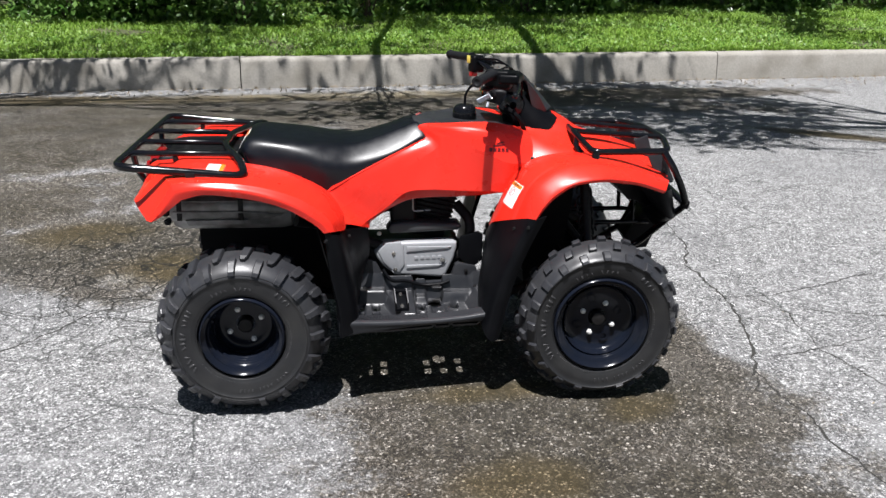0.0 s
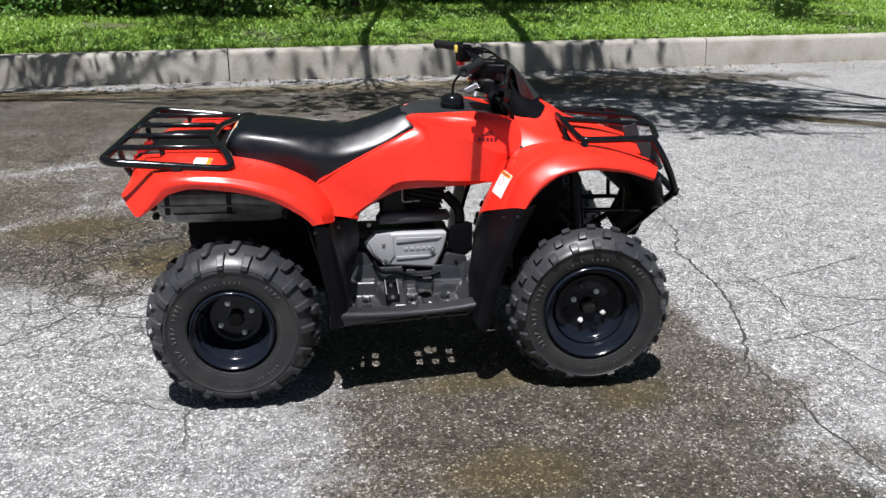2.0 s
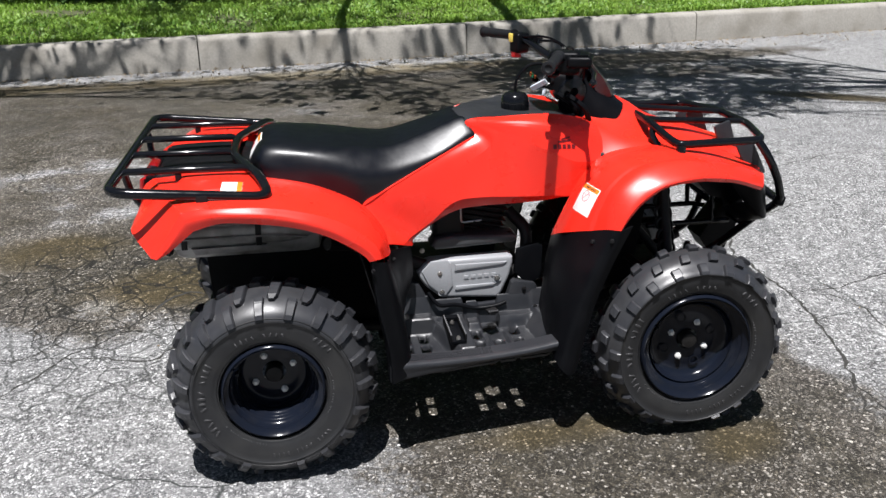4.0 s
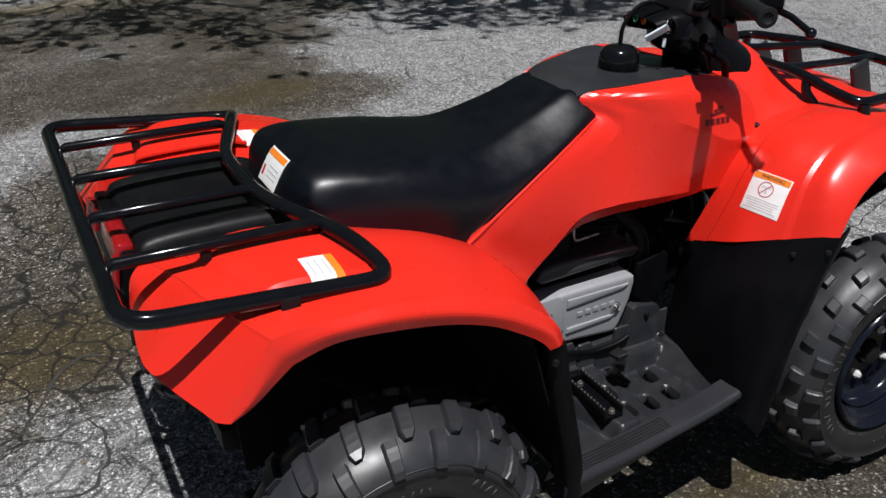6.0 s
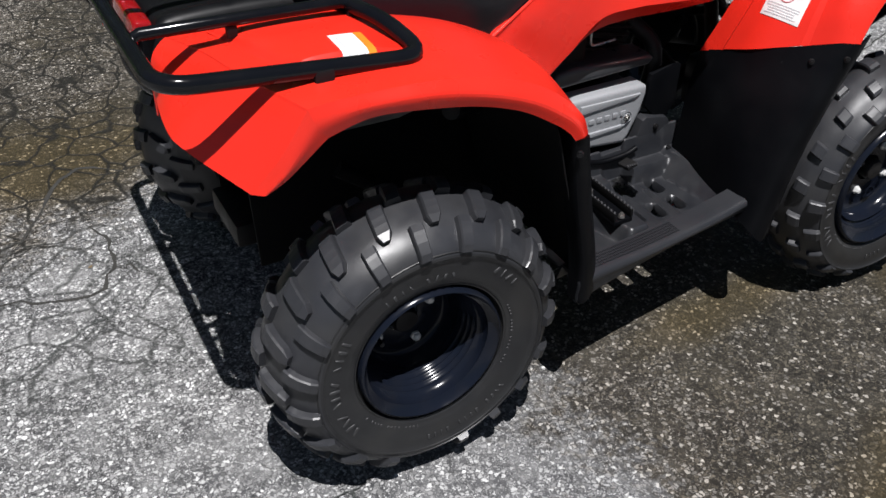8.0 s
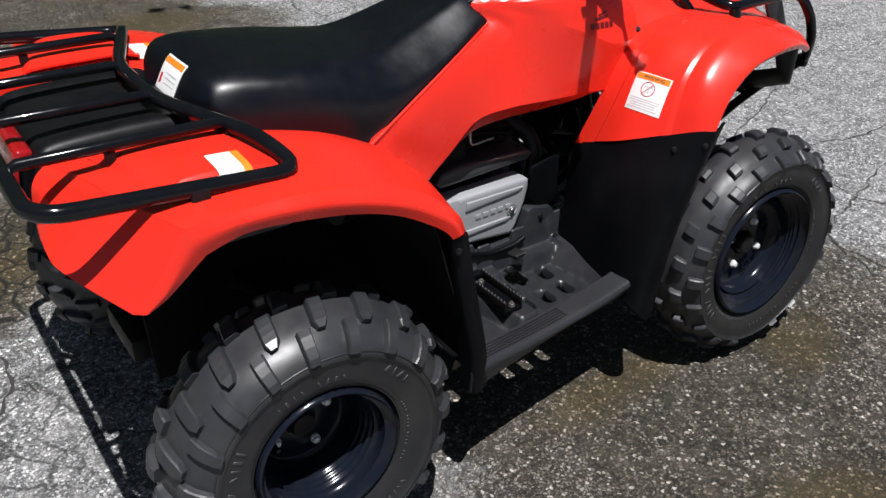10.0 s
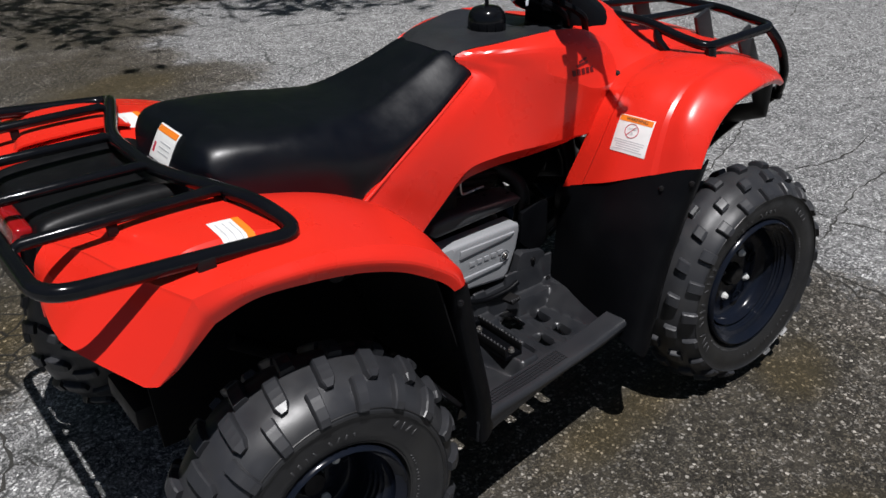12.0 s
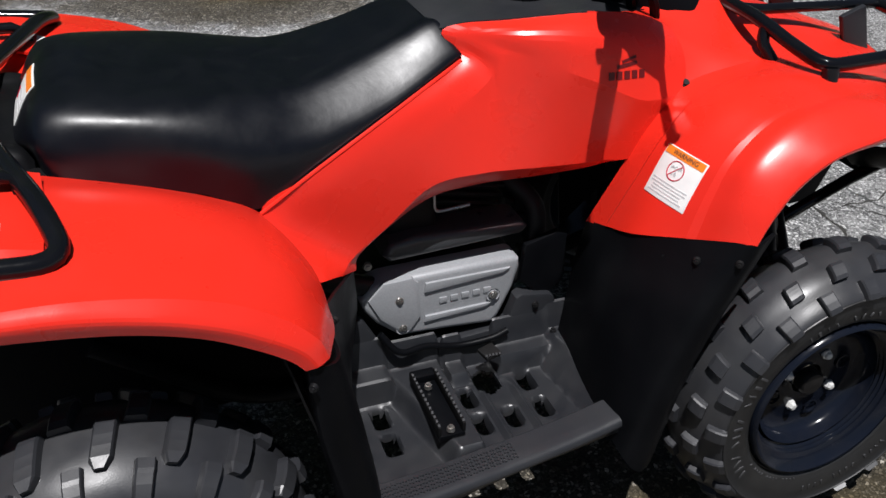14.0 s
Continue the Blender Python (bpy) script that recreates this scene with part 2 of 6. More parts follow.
    def attr(name):
        a = N("ShaderNodeAttribute")
        a.attribute_name = name
        return a.outputs["Fac"]
    cr3 = math_node("MULTIPLY", crack(9.0, 0.0055, 0.26, 0.38, 2.3), remap(math_node("ADD", attr("broken"), remap(noise_fac(3.0, 5.0), 0.2, 0.8, -0.35, 0.35)), 0.30, 0.65, 0.0, 1.0))
    cracks = math_node("MAXIMUM", cr1, cr2)
    cracks = math_node("MULTIPLY", cracks, remap(attr("sound"), 0.2, 0.6, 1.0, 0.0))
    cracks = math_node("MAXIMUM", cracks, math_node("MULTIPLY", cr3, 0.6))
    clump = math_node("MULTIPLY", remap(noise_fac(42.0, 5.0, 0.7), 0.36, 0.64, 0.74, 1.3), remap(noise_fac(11.0, 5.0, 0.7), 0.34, 0.66, 0.88, 1.14))
    tone = N("ShaderNodeCombineColor")
    for k in range(3):
        L(clump, tone.inputs[k])
    c = mix(1.0, c, tone.outputs[0], "MULTIPLY")
    c = mix(math_node("MULTIPLY", cracks, 0.8), c, (0.022, 0.028, 0.025))

    # damp and silted patches: the binder and most stones go dark brown, the rest stay pale
    ragged = math_node("ADD", attr("wet"), math_node("ADD", remap(noise_fac(2.6, 7.0, 0.7), 0.2, 0.8, -0.42, 0.42), remap(noise_fac(60.0, 3.0), 0.2, 0.8, -0.16, 0.16)))
    wet = remap(ragged, 0.40, 0.62)
    soaked = remap(math_node("ADD", attr("wet"), remap(noise_fac(3.3, 6.0, 0.6), 0.25, 0.75, -0.5, 0.5)), 0.62, 1.05)
    mud = remap(math_node("ADD", attr("mud"), remap(noise_fac(4.0, 6.0), 0.2, 0.8, -0.3, 0.3)), 0.35, 0.9)
    tint = mix(remap(noise_fac(1.7, 5.0, 0.6), 0.35, 0.65), (0.250, 0.212, 0.162), (0.268, 0.240, 0.206))
    deep = N("ShaderNodeCombineColor")
    for k, lo in enumerate((0.82, 0.82, 0.76)):
        L(remap(soaked, 0.0, 1.0, 1.0, lo), deep.inputs[k])
    damp = mix(1.0, mix(1.0, c, tint, "MULTIPLY"), deep.outputs[0], "MULTIPLY")
    dry_big = math_node("MULTIPLY", show1, remap(math_node("SUBTRACT", big[2], math_node("MULTIPLY", soaked, 0.34)), 0.44, 0.52))
    dry_small = math_node("MULTIPLY", show2, remap(math_node("SUBTRACT", small[2], math_node("MULTIPLY", soaked, 0.38)), 0.52, 0.60))
    bright = math_node("MAXIMUM", dry_big, math_node("MULTIPLY", dry_small, 0.8))
    damp = mix(math_node("MULTIPLY", bright, 0.52), damp, mix(1.0, c, (1.05, 0.99, 0.90), "MULTIPLY"))
    c = mix(wet, c, damp)
    silt = mix(1.0, c, (0.74, 0.60, 0.34), "MULTIPLY")
    silt = mix(math_node("SUBTRACT", 0.42, math_node("MULTIPLY", bright, 0.25)), silt, (0.070, 0.056, 0.026))
    c = mix(math_node("MULTIPLY", mud, 0.8), c, silt)
    c = mix(math_node("MULTIPLY", cr3, remap(wet, 0.0, 1.0, 0.30, 0.95)), c, (0.014, 0.013, 0.011))
    L(c, b.inputs["Base Color"])
    rough = math_node("SUBTRACT", 0.88, math_node("MULTIPLY", wet, 0.28))
    L(rough, b.inputs["Roughness"])
    b.inputs["Specular IOR Level"].default_value = 0.3

    h = math_node("ADD", math_node("MULTIPLY", show1, 0.0016), math_node("MULTIPLY", show2, 0.0008))
    h = math_node("SUBTRACT", h, math_node("MULTIPLY", cracks, 0.006))
    h = math_node("ADD", h, math_node("MULTIPLY", noise_fac(30.0), 0.003))
    bp = N("ShaderNodeBump")
    bp.inputs["Strength"].default_value, bp.inputs["Distance"].default_value = 0.9, 1.0
    L(h, bp.inputs["Height"])
    L(bp.outputs[0], b.inputs["Normal"])
    return m


ASPHALT = asphalt_material()


from mathutils.bvhtree import BVHTree

# ---------------------------------------------------------------- shaping tools
def spline(points, n):
    """n points on a smooth curve through the given ones, evenly by their count."""
    p = np.array(points, float)
    k = len(p)
    if k == 2:
        f = np.linspace(0, 1, n)[:, None]
        return p[0] * (1 - f) + p[1] * f
    q = np.vstack([2 * p[0] - p[1], p, 2 * p[-1] - p[-2]])
    s = np.linspace(0, k - 1, n)
    i = np.minimum(s.astype(int), k - 2)
    f = (s - i)[:, None]
    a, b, c, d = q[i], q[i + 1], q[i + 2], q[i + 3]
    return 0.5 * (2 * b + (c - a) * f + (2 * a - 5 * b + 4 * c - d) * f ** 2 + (3 * b - 3 * c + d - a) * f ** 3)


def grid_mesh(bm, rows, closed=False):
    vs = [[bm.verts.new(tuple(p)) for p in r] for r in rows]
    for r0, r1 in zip(vs, vs[1:]):
        n = len(r0)
        for j in range(n if closed else n - 1):
            k = (j + 1) % n
            bm.faces.new((r0[j], r0[k], r1[k], r1[j]))
    return vs


def loft(rails, nu=24, nv=4, breaks=(), thick=0.0, side=1):
    """A sheet through the rails (points with y outwards); breaks: rails at which it is creased. thick: its thickness, inwards."""
    R = [spline([(x, side * y, z) for x, y, z in r], nu) for r in rails]
    cuts = [0, *breaks, len(R) - 1]
    rows = []
    for a, b in zip(cuts, cuts[1:]):
        seg = np.array(R[a:b + 1])
        m = nv * (b - a) + 1
        out = np.stack([spline(seg[:, u], m) for u in range(nu)], axis=1)
        rows.extend(out if not rows else out[1:])
    P = np.array(rows)
    bm = bmesh.new()
    top = grid_mesh(bm, P)
    if thick:
        du, dv = np.gradient(P, axis=1), np.gradient(P, axis=0)
        n = np.cross(du, dv)
        n /= np.linalg.norm(n, axis=2)[..., None] + 1e-9
        if n[..., 2].mean() < 0:
            n = -n
        low = grid_mesh(bm, P - n * thick)
        h, w = P.shape[:2]
        ring = [(0, j) for j in range(w)] + [(i, w - 1) for i in range(1, h)] + [(h - 1, j) for j in range(w - 2, -1, -1)] + [(i, 0) for i in range(h - 2, 0, -1)]
        for (i, j), (k, l) in zip(ring, ring[1:] + ring[:1]):
            bm.faces.new((top[i][j], top[k][l], low[k][l], low[i][j]))
    bmesh.ops.recalc_face_normals(bm, faces=bm.faces)
    return bm


def tube(points, r, seg=12, n=0, closed=False, bm=None, caps=True):
    """A round bar along a line; n: samples of a smooth curve through the points, 0: rounded as given."""
    bm = bm or bmesh.new()
    p = spline(points, n) if n else np.array(points, float)
    k = len(p)
    if closed:
        d = np.roll(p, -1, 0) - np.roll(p, 1, 0)
    else:
        d = np.gradient(p, axis=0)
    d /= np.linalg.norm(d, axis=1)[:, None]
    up = Vector((0, 0, 1)) if abs(d[0][2]) < 0.9 else Vector((1, 0, 0))
    rows, side = [], None
    for i in range(k):
        t = Vector(d[i])
        side = (up - t * up.dot(t)).normalized()
        up = side
        bi = t.cross(side)
        rr = r[i] if hasattr(r, "__len__") else r
        rows.append([Vector(p[i]) + (side * math.cos(a) + bi * math.sin(a)) * rr for a in (2 * math.pi * j / seg for j in range(seg))])
    if closed:
        rows.append(rows[0])
    vs = grid_mesh(bm, rows, closed=True)
    if caps and not closed:
        bm.faces.new(vs[0][::-1])
        bm.faces.new(vs[-1])
    if closed:
        bmesh.ops.remove_doubles(bm, verts=bm.verts, dist=1e-6)
    bmesh.ops.recalc_face_normals(bm, faces=bm.faces)
    return bm


def bent(points, radius, steps=5, closed=False):
    """The corners of a line rounded by a bending radius, as in bent pipe."""
    pts = [Vector(p) for p in points]
    out = []
    k = len(pts)
    for i, p in enumerate(pts):
        if not closed and i in (0, k - 1):
            out.append(p)
            continue
        a, b = pts[i - 1], pts[(i + 1) % k]
        r = min(radius, (a - p).length * 0.45, (b - p).length * 0.45)
        s, e = p + (a - p).normalized() * r, p + (b - p).normalized() * r
        for j in range(steps + 1):
            f = j / steps
            out.append(s * (1 - f) ** 2 + p * 2 * f * (1 - f) + e * f * f)
    return [tuple(v) for v in out]


def box(size, at=(0, 0, 0), turn=(0, 0, 0), bevel=0.0, segments=2, bm=None):
    own = bmesh.new()
    bmesh.ops.create_cube(own, size=1)
    bmesh.ops.scale(own, vec=size, verts=own.verts)
    if bevel:
        bmesh.ops.bevel(own, geom=own.edges[:], offset=bevel, segments=segments, affect="EDGES", profile=0.6)
    bmesh.ops.transform(own, matrix=pose(*at, *turn), verts=own.verts)
    return merged(bm, own)


def merged(bm, own):
    if bm is None:
        return own
    tmp = bpy.data.meshes.new("tmp")
    own.to_mesh(tmp)
    own.free()
    bm.from_mesh(tmp)
    bpy.data.meshes.remove(tmp)
    return bm


def lathe(profile, seg=48, bm=None, axis="y"):
    """A body turned about the y axis; profile: (radius, y) pairs."""
    own = bmesh.new()
    rows = []
    for r, y in profile:
        rows.append([(r * math.cos(a), y, r * math.sin(a)) for a in (2 * math.pi * j / seg for j in range(seg))])
    vs = grid_mesh(own, rows, closed=True)
    bmesh.ops.recalc_face_normals(own, faces=own.faces)
    return merged(bm, own)


def prism(outline, y0, y1, bevel=0.0, bm=None, side=1, segments=2):
    """A plate with an (x, z) outline between two y planes, its outer rim bevelled."""
    own = bmesh.new()
    a = [own.verts.new((x, side * y0, z)) for x, z in outline]
    b = [own.verts.new((x, side * y1, z)) for x, z in outline]
    own.faces.new(a)
    top = own.faces.new(b[::-1])
    n = len(a)
    for i in range(n):
        own.faces.new((a[i], b[i], b[(i + 1) % n], a[(i + 1) % n]))
    bmesh.ops.recalc_face_normals(own, faces=own.faces)
    if bevel:
        bmesh.ops.bevel(own, geom=list(top.edges), offset=bevel, segments=segments, affect="EDGES", profile=0.6)
    return merged(bm, own)


def part(name, bm, mat, parent=None, label="", sharp=38.0, at=None):
    """Links a bmesh as one mesh object, under a thing or a part if one is given."""
    me = bpy.data.meshes.new(name)
    lim = radians(sharp)
    bm.normal_update()
    for f in bm.faces:
        f.smooth = True
    for e in bm.edges:
        if len(e.link_faces) == 2 and e.calc_face_angle(0.0) > lim:
            e.smooth = False
    bm.to_mesh(me)
    bm.free()
    me.materials.append(mat)
    ob = new(name, me)
    if at is not None:
        ob.matrix_basis = at
    if parent is not None:
        ob.parent = parent
    if label:
        ob["label"] = label
    return ob


def bolt(at, r=0.007, h=0.005, way=(0, -1, 0), parent=None, mat=None, name="bolt"):
    own = bmesh.new()
    bmesh.ops.create_cone(own, cap_ends=True, segments=12, radius1=r, radius2=r * 0.82, depth=h)
    bmesh.ops.create_cone(own, cap_ends=True, segments=6, radius1=r * 0.55, radius2=r * 0.5, depth=h * 0.8, matrix=pose(0, 0, h * 0.7))
    m = Matrix.Translation(at) @ Vector(way).to_track_quat("Z", "Y").to_matrix().to_4x4()
    bmesh.ops.transform(own, matrix=m, verts=own.verts)
    return part(name, own, mat or DARK_METAL, parent)


def lettering(text, size, m, mat, parent, name="lettering", label=""):
    """Flat letters from the built-in font, centred, at the pose m."""
    cu = bpy.data.curves.new("text", "FONT")
    cu.body, cu.size, cu.align_x, cu.align_y = text, size, "CENTER", "CENTER"
    cu.extrude = 0.0002
    ob = bpy.data.objects.new("text", cu)
    scene.collection.objects.link(ob)
    dg = bpy.context.evaluated_depsgraph_get()
    me = bpy.data.meshes.new_from_object(ob.evaluated_get(dg))
    bpy.data.objects.remove(ob)
    bpy.data.curves.remove(cu)
    me.materials.clear()
    me.materials.append(mat)
    res = new(name, me)
    res.matrix_basis = m
    res.parent = parent
    if label:
        res["label"] = label
    return res


# ---------------------------------------------------------------- the quad bike
# x ahead from the rear axle, y to its left, z up from the ground; the camera's side is y < 0
AXLE_F, HUB_Z = 1.131, 0.266
atv = tagged(new("quad_bike"), "red utility quad bike with black racks, parked on asphalt", "quad bike")


def both(name, make, mat, label="", sharp=38.0, parent=None):
    """The same part on the bike's right and left."""
    return [part(name, make(s), mat, parent or atv, label, sharp) for s in (-1, 1)]


# ---- rear fenders: inner edge, deck, shoulder, rim and turned-down lip, each from the tail forwards
F_IN = [(-.309, .20, .690), (-.300, .20, .735), (-.275, .19, .752), (-.10, .17, .755), (.02, .185, .735), (.12, .19, .708), (.20, .195, .68), (.258, .197, .648), (.292, .215, .598), (.312, .262, .553)]
F_DECK = [(-.319, .30, .668), (-.278, .285, .722), (-.245, .28, .757), (-.10, .27, .762), (.02, .27, .756), (.12, .27, .736), (.20, .275, .705), (.265, .28, .665), (.308, .30, .61), (.32, .32, .562)]
F_OUT = [(-.312, .365, .662), (-.258, .375, .718), (-.220, .38, .756), (-.10, .37, .761), (.02, .36, .754), (.12, .36, .734), (.20, .365, .704), (.262, .37, .666), (.300, .38, .615), (.314, .392, .572)]
F_SHOULDER = [(-.256, .474, .633), (-.211, .490, .690), (-.174, .492, .746), (-.10, .490, .749), (.02, .484, .742), (.12, .478, .720), (.19, .474, .692), (.243, .472, .656), (.276, .473, .622), (.288, .474, .592)]
F_RIM = [(-.242, .487, .634), (-.207, .497, .670), (-.166, .499, .722), (-.10, .499, .733), (.01, .498, .727), (.10, .496, .707), (.17, .494, .680), (.222, .491, .648), (.256, .489, .620), (.272, .488, .594)]
F_LIP = [(-.236, .486, .634), (-.205, .492, .655), (-.150, .493, .700), (-.085, .493, .714), (.0, .492, .706), (.08, .491, .691), (.15, .490, .667), (.208, .488, .633), (.240, .487, .609), (.256, .486, .590)]


def folded(rail):
    """The rail with a tight bend where the deck breaks down to the tail, and a softer one half-way down."""
    a, b, c = (Vector(p) for p in rail[1:4])
    return [rail[0], tuple(a.lerp(Vector(rail[0]), .1)), tuple(b.lerp(a, .14)), tuple(b.lerp(c, .10))] + rail[3:]


F_IN, F_DECK, F_OUT, F_SHOULDER, F_RIM, F_LIP = (folded(r) for r in (F_IN, F_DECK, F_OUT, F_SHOULDER, F_RIM, F_LIP))
F_WALL = [(x, y - .004, z - .055) for x, y, z in F_IN]
rear_fenders = both("rear_fender", lambda s: loft([F_WALL, F_IN, F_DECK, F_OUT, F_SHOULDER, F_RIM, F_LIP], 84, 5, (1, 4), 0.004, s), RED, "glossy red plastic rear fender", 14.0)
# raised pad under the rack
PAD_A = [(-.222, .215, .7575), (-.196, .215, .7700), (-.05, .215, .7700), (.0, .215, .7600)]
PAD_B = [(-.200, .30, .7590), (-.168, .30, .7735), (-.05, .30, .7720), (.006, .30, .7605)]
PAD_C = [(-.172, .400, .7570), (-.132, .400, .7720), (-.05, .400, .7690), (.004, .400, .7580)]
PAD_D = [(-.166, .418, .7540), (-.128, .420, .7590), (-.05, .420, .7570), (.0, .418, .7510)]
fender_pads = both("fender_pad", lambda s: loft([PAD_A, PAD_B, PAD_C, PAD_D], 28, 5, (2,), 0.004, s), RED, sharp=14.0)


def fender_liner(s):
    """The dark inner arch that follows the wheel under the fender."""
    rim = [(-.19, .470, .675), (-.14, .470, .712), (-.05, .470, .722), (.07, .470, .704), (.16, .470, .67), (.225, .470, .625), (.262, .470, .50), (.295, .470, .38), (.312, .470, .30)]
    inner = [(x - 0.015, .15, z + 0.02) for x, _, z in rim]
    return loft([rim, inner], 30, 6, (), 0.003, s)


# the arch's shade is in the liner's near-black colour
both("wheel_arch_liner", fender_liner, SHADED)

# ---- tail: black luggage tray, tail panel and lamp
TRAY = [(-.164, .692), (-.159, .732), (-.150, .757), (-.136, .765), (-.120, .762), (-.104, .757), (-.06, .756), (-.020, .756)]
TRAY = TRAY + [(0, .756)] + [(-y, z) for y, z in TRAY[::-1]]
rows = []
for y, z in TRAY:
    rows.append([(-.294, y, z - .052), (-.282, y, z - .022), (-.258, y, z - .003), (-.16, y, z + .002), (-.06, y, z), (-.025, y, z - .006), (-.01, y, z - .022)])
bm = loft(rows, 26, 3, (), 0.005)
part("luggage_tray", bm, TRAY_PLASTIC, atv, "glossy black plastic luggage tray")
part("tail_panel", box((.03, .30, .09), (-.293, 0, .70), (0, 8, 0), .008), BLACK_PLASTIC, atv)
part("tail_lamp", box((.030, .15, .046), (-.296, -.055, .733), (0, 8, 0), .01, 3), RED_LENS, atv, "red tail lamp lens")
for s in (-1, 1):
    part("tail_reflector", box((.012, .04, .055), (-.311, s * .125, .712), (0, 8, s * 14), .004), RED_LENS, atv, "red reflector")

# ---- seat
S_EDGE = [(-.030, .08, .735), (-.012, .120, .738), (.014, .182, .728), (.11, .198, .708), (.19, .200, .688), (.256, .199, .652), (.34, .189, .688), (.465, .160, .748), (.584, .122, .799), (.587, .118, .797)]
S_SIDE = [(-0.036, 0.085, 0.745), (-0.012, 0.15, 0.772), (0.016, 0.176, 0.77), (0.11, 0.188, 0.771), (0.19, 0.195, 0.758), (0.262, 0.197, 0.735), (0.345, 0.179, 0.736), (0.468, 0.151, 0.768), (0.574, 0.123, 0.814), (0.584, 0.117, 0.805)]
S_BROW = [(-0.037, 0.075, 0.748), (-0.006, 0.12, 0.8), (0.026, 0.152, 0.808), (0.11, 0.164, 0.803), (0.2, 0.159, 0.795), (0.28, 0.146, 0.783), (0.355, 0.124, 0.782), (0.463, 0.100, 0.812), (0.556, 0.084, 0.849), (0.570, 0.082, 0.836)]
S_TOP = [(-.038, .045, .749), (.0, .060, .808), (.05, .09, .822), (.12, .095, .815), (.21, .09, .804), (.29, .085, .795), (.365, .08, .792), (.46, .07, .819), (.548, .055, .849), (.562, .054, .840)]
S_MID = [(-.038, 0, .749), (.0, 0, .810), (.052, 0, .826), (.12, 0, .818), (.21, 0, .808), (.29, 0, .799), (.37, 0, .796), (.46, 0, .822), (.545, 0, .852), (.560, 0, .842)]
flip = lambda rail: [(x, -y, z) for x, y, z in rail]
bm = loft([S_EDGE, S_SIDE, S_BROW, S_TOP, S_MID, flip(S_TOP), flip(S_BROW), flip(S_SIDE), flip(S_EDGE)], 56, 5)
bmesh.ops.holes_fill(bm, edges=[e for e in bm.edges if e.is_boundary], sides=0)
seat = part("seat", bm, VINYL, atv, "black vinyl seat", 50)

# ---- side panels
P_TOP = [(.312, .262, .553), (.262, .202, .645), (.34, .192, .690), (.465, .163, .750), (.585, .125, .802), (.566, .099, .842), (.66, .124, .853), (.76, .146, .860), (.86, .148, .850), (.93, .135, .818)]
P_MAIN = [(0.32, 0.258, 0.55), (0.29, 0.205, 0.624), (0.364, 0.194, 0.67), (0.476, 0.17, 0.732), (0.600, 0.138, 0.792), (0.600, 0.122, 0.834), (0.680, 0.166, 0.843), (0.77, 0.183, 0.836), (0.868, 0.18, 0.812), (0.938, 0.168, 0.787)]
P_HIGH = [(0.335, 0.25, 0.546), (0.333, 0.203, 0.591), (0.4, 0.192, 0.637), (0.493, 0.176, 0.702), (0.614, 0.152, 0.772), (0.640, 0.152, 0.815), (0.705, 0.183, 0.800), (0.775, 0.201, 0.774), (0.853, 0.207, 0.738), (0.934, 0.197, 0.737)]
P_LOW = [(0.365, 0.222, 0.533), (0.391, 0.199, 0.547), (0.452, 0.188, 0.587), (0.520, 0.184, 0.638), (0.601, 0.186, 0.646), (0.65, 0.188, 0.645), (0.718, 0.193, 0.643), (0.798, 0.197, 0.642), (0.855, 0.203, 0.646), (0.9, 0.202, 0.712)]
P_EDGE = [(0.392, 0.195, 0.52), (0.4, 0.188, 0.542), (0.455, 0.176, 0.578), (0.525, 0.164, 0.609), (0.6, 0.162, 0.617), (0.65, 0.168, 0.62), (0.715, 0.178, 0.624), (0.795, 0.19, 0.633), (0.845, 0.186, 0.645), (0.88, 0.2, 0.69)]
P_UNDER = [(0.392, 0.17, 0.52), (0.402, 0.16, 0.545), (0.457, 0.13, 0.582), (0.525, 0.115, 0.615), (0.6, 0.11, 0.623), (0.65, 0.112, 0.626), (0.715, 0.12, 0.63), (0.795, 0.132, 0.639), (0.845, 0.14, 0.65), (0.88, 0.16, 0.69)]
panels = both("side_panel", lambda s: loft([P_TOP, P_MAIN, P_HIGH, P_LOW, P_EDGE, P_UNDER], 64, 6, (2, 3, 4), 0.004, s), RED, "glossy red plastic side panel", 11.0)

for s, panel in zip((-1, 1), panels):
    part("panel_rim", tube([(x, s * (y + .002), z + .0015) for x, y, z in P_TOP[1:5]], .0034, 8, 40), RED, panel)

# ---- tank cover and fuel cap
T_RIM = [(.562, .094, .843), (.60, .108, .854), (.66, .126, .859), (.76, .147, .865), (.83, .128, .852), (.90, .10, .834)]
T_HI = [(.552, .045, .851), (.60, .06, .860), (.66, .07, .858), (.76, .08, .852), (.86, .08, .843), (.90, .07, .836)]
T_MID = [(.550, 0, .853), (.60, 0, .860), (.66, 0, .857), (.76, 0, .849), (.86, 0, .842), (.90, 0, .838)]
bm = loft([T_RIM, T_HI, T_MID, flip(T_HI), flip(T_RIM)], 28, 6, (), 0.004)
part("tank_cover", bm, GREY_PLASTIC, atv, "dark grey plastic tank cover")
cap = part("fuel_cap", lathe([(.037, 0), (.0410, .006), (.0415, .032), (.0400, .043), (.0360, .052), (.029, .059), (.018, .062), (0.0001, .063)], 40), BLACK_PAINT, atv, "black fuel cap", at=pose(.730, 0, .838, 90, 0, 0))
for k in range(14):
    a = 2 * math.pi * k / 14
    part("cap_rib", box((.0018, .026, .004), (.0406 * math.cos(a), .020, .0406 * math.sin(a)), (0, -math.degrees(a), 0), .0015), BLACK_PLASTIC, cap)
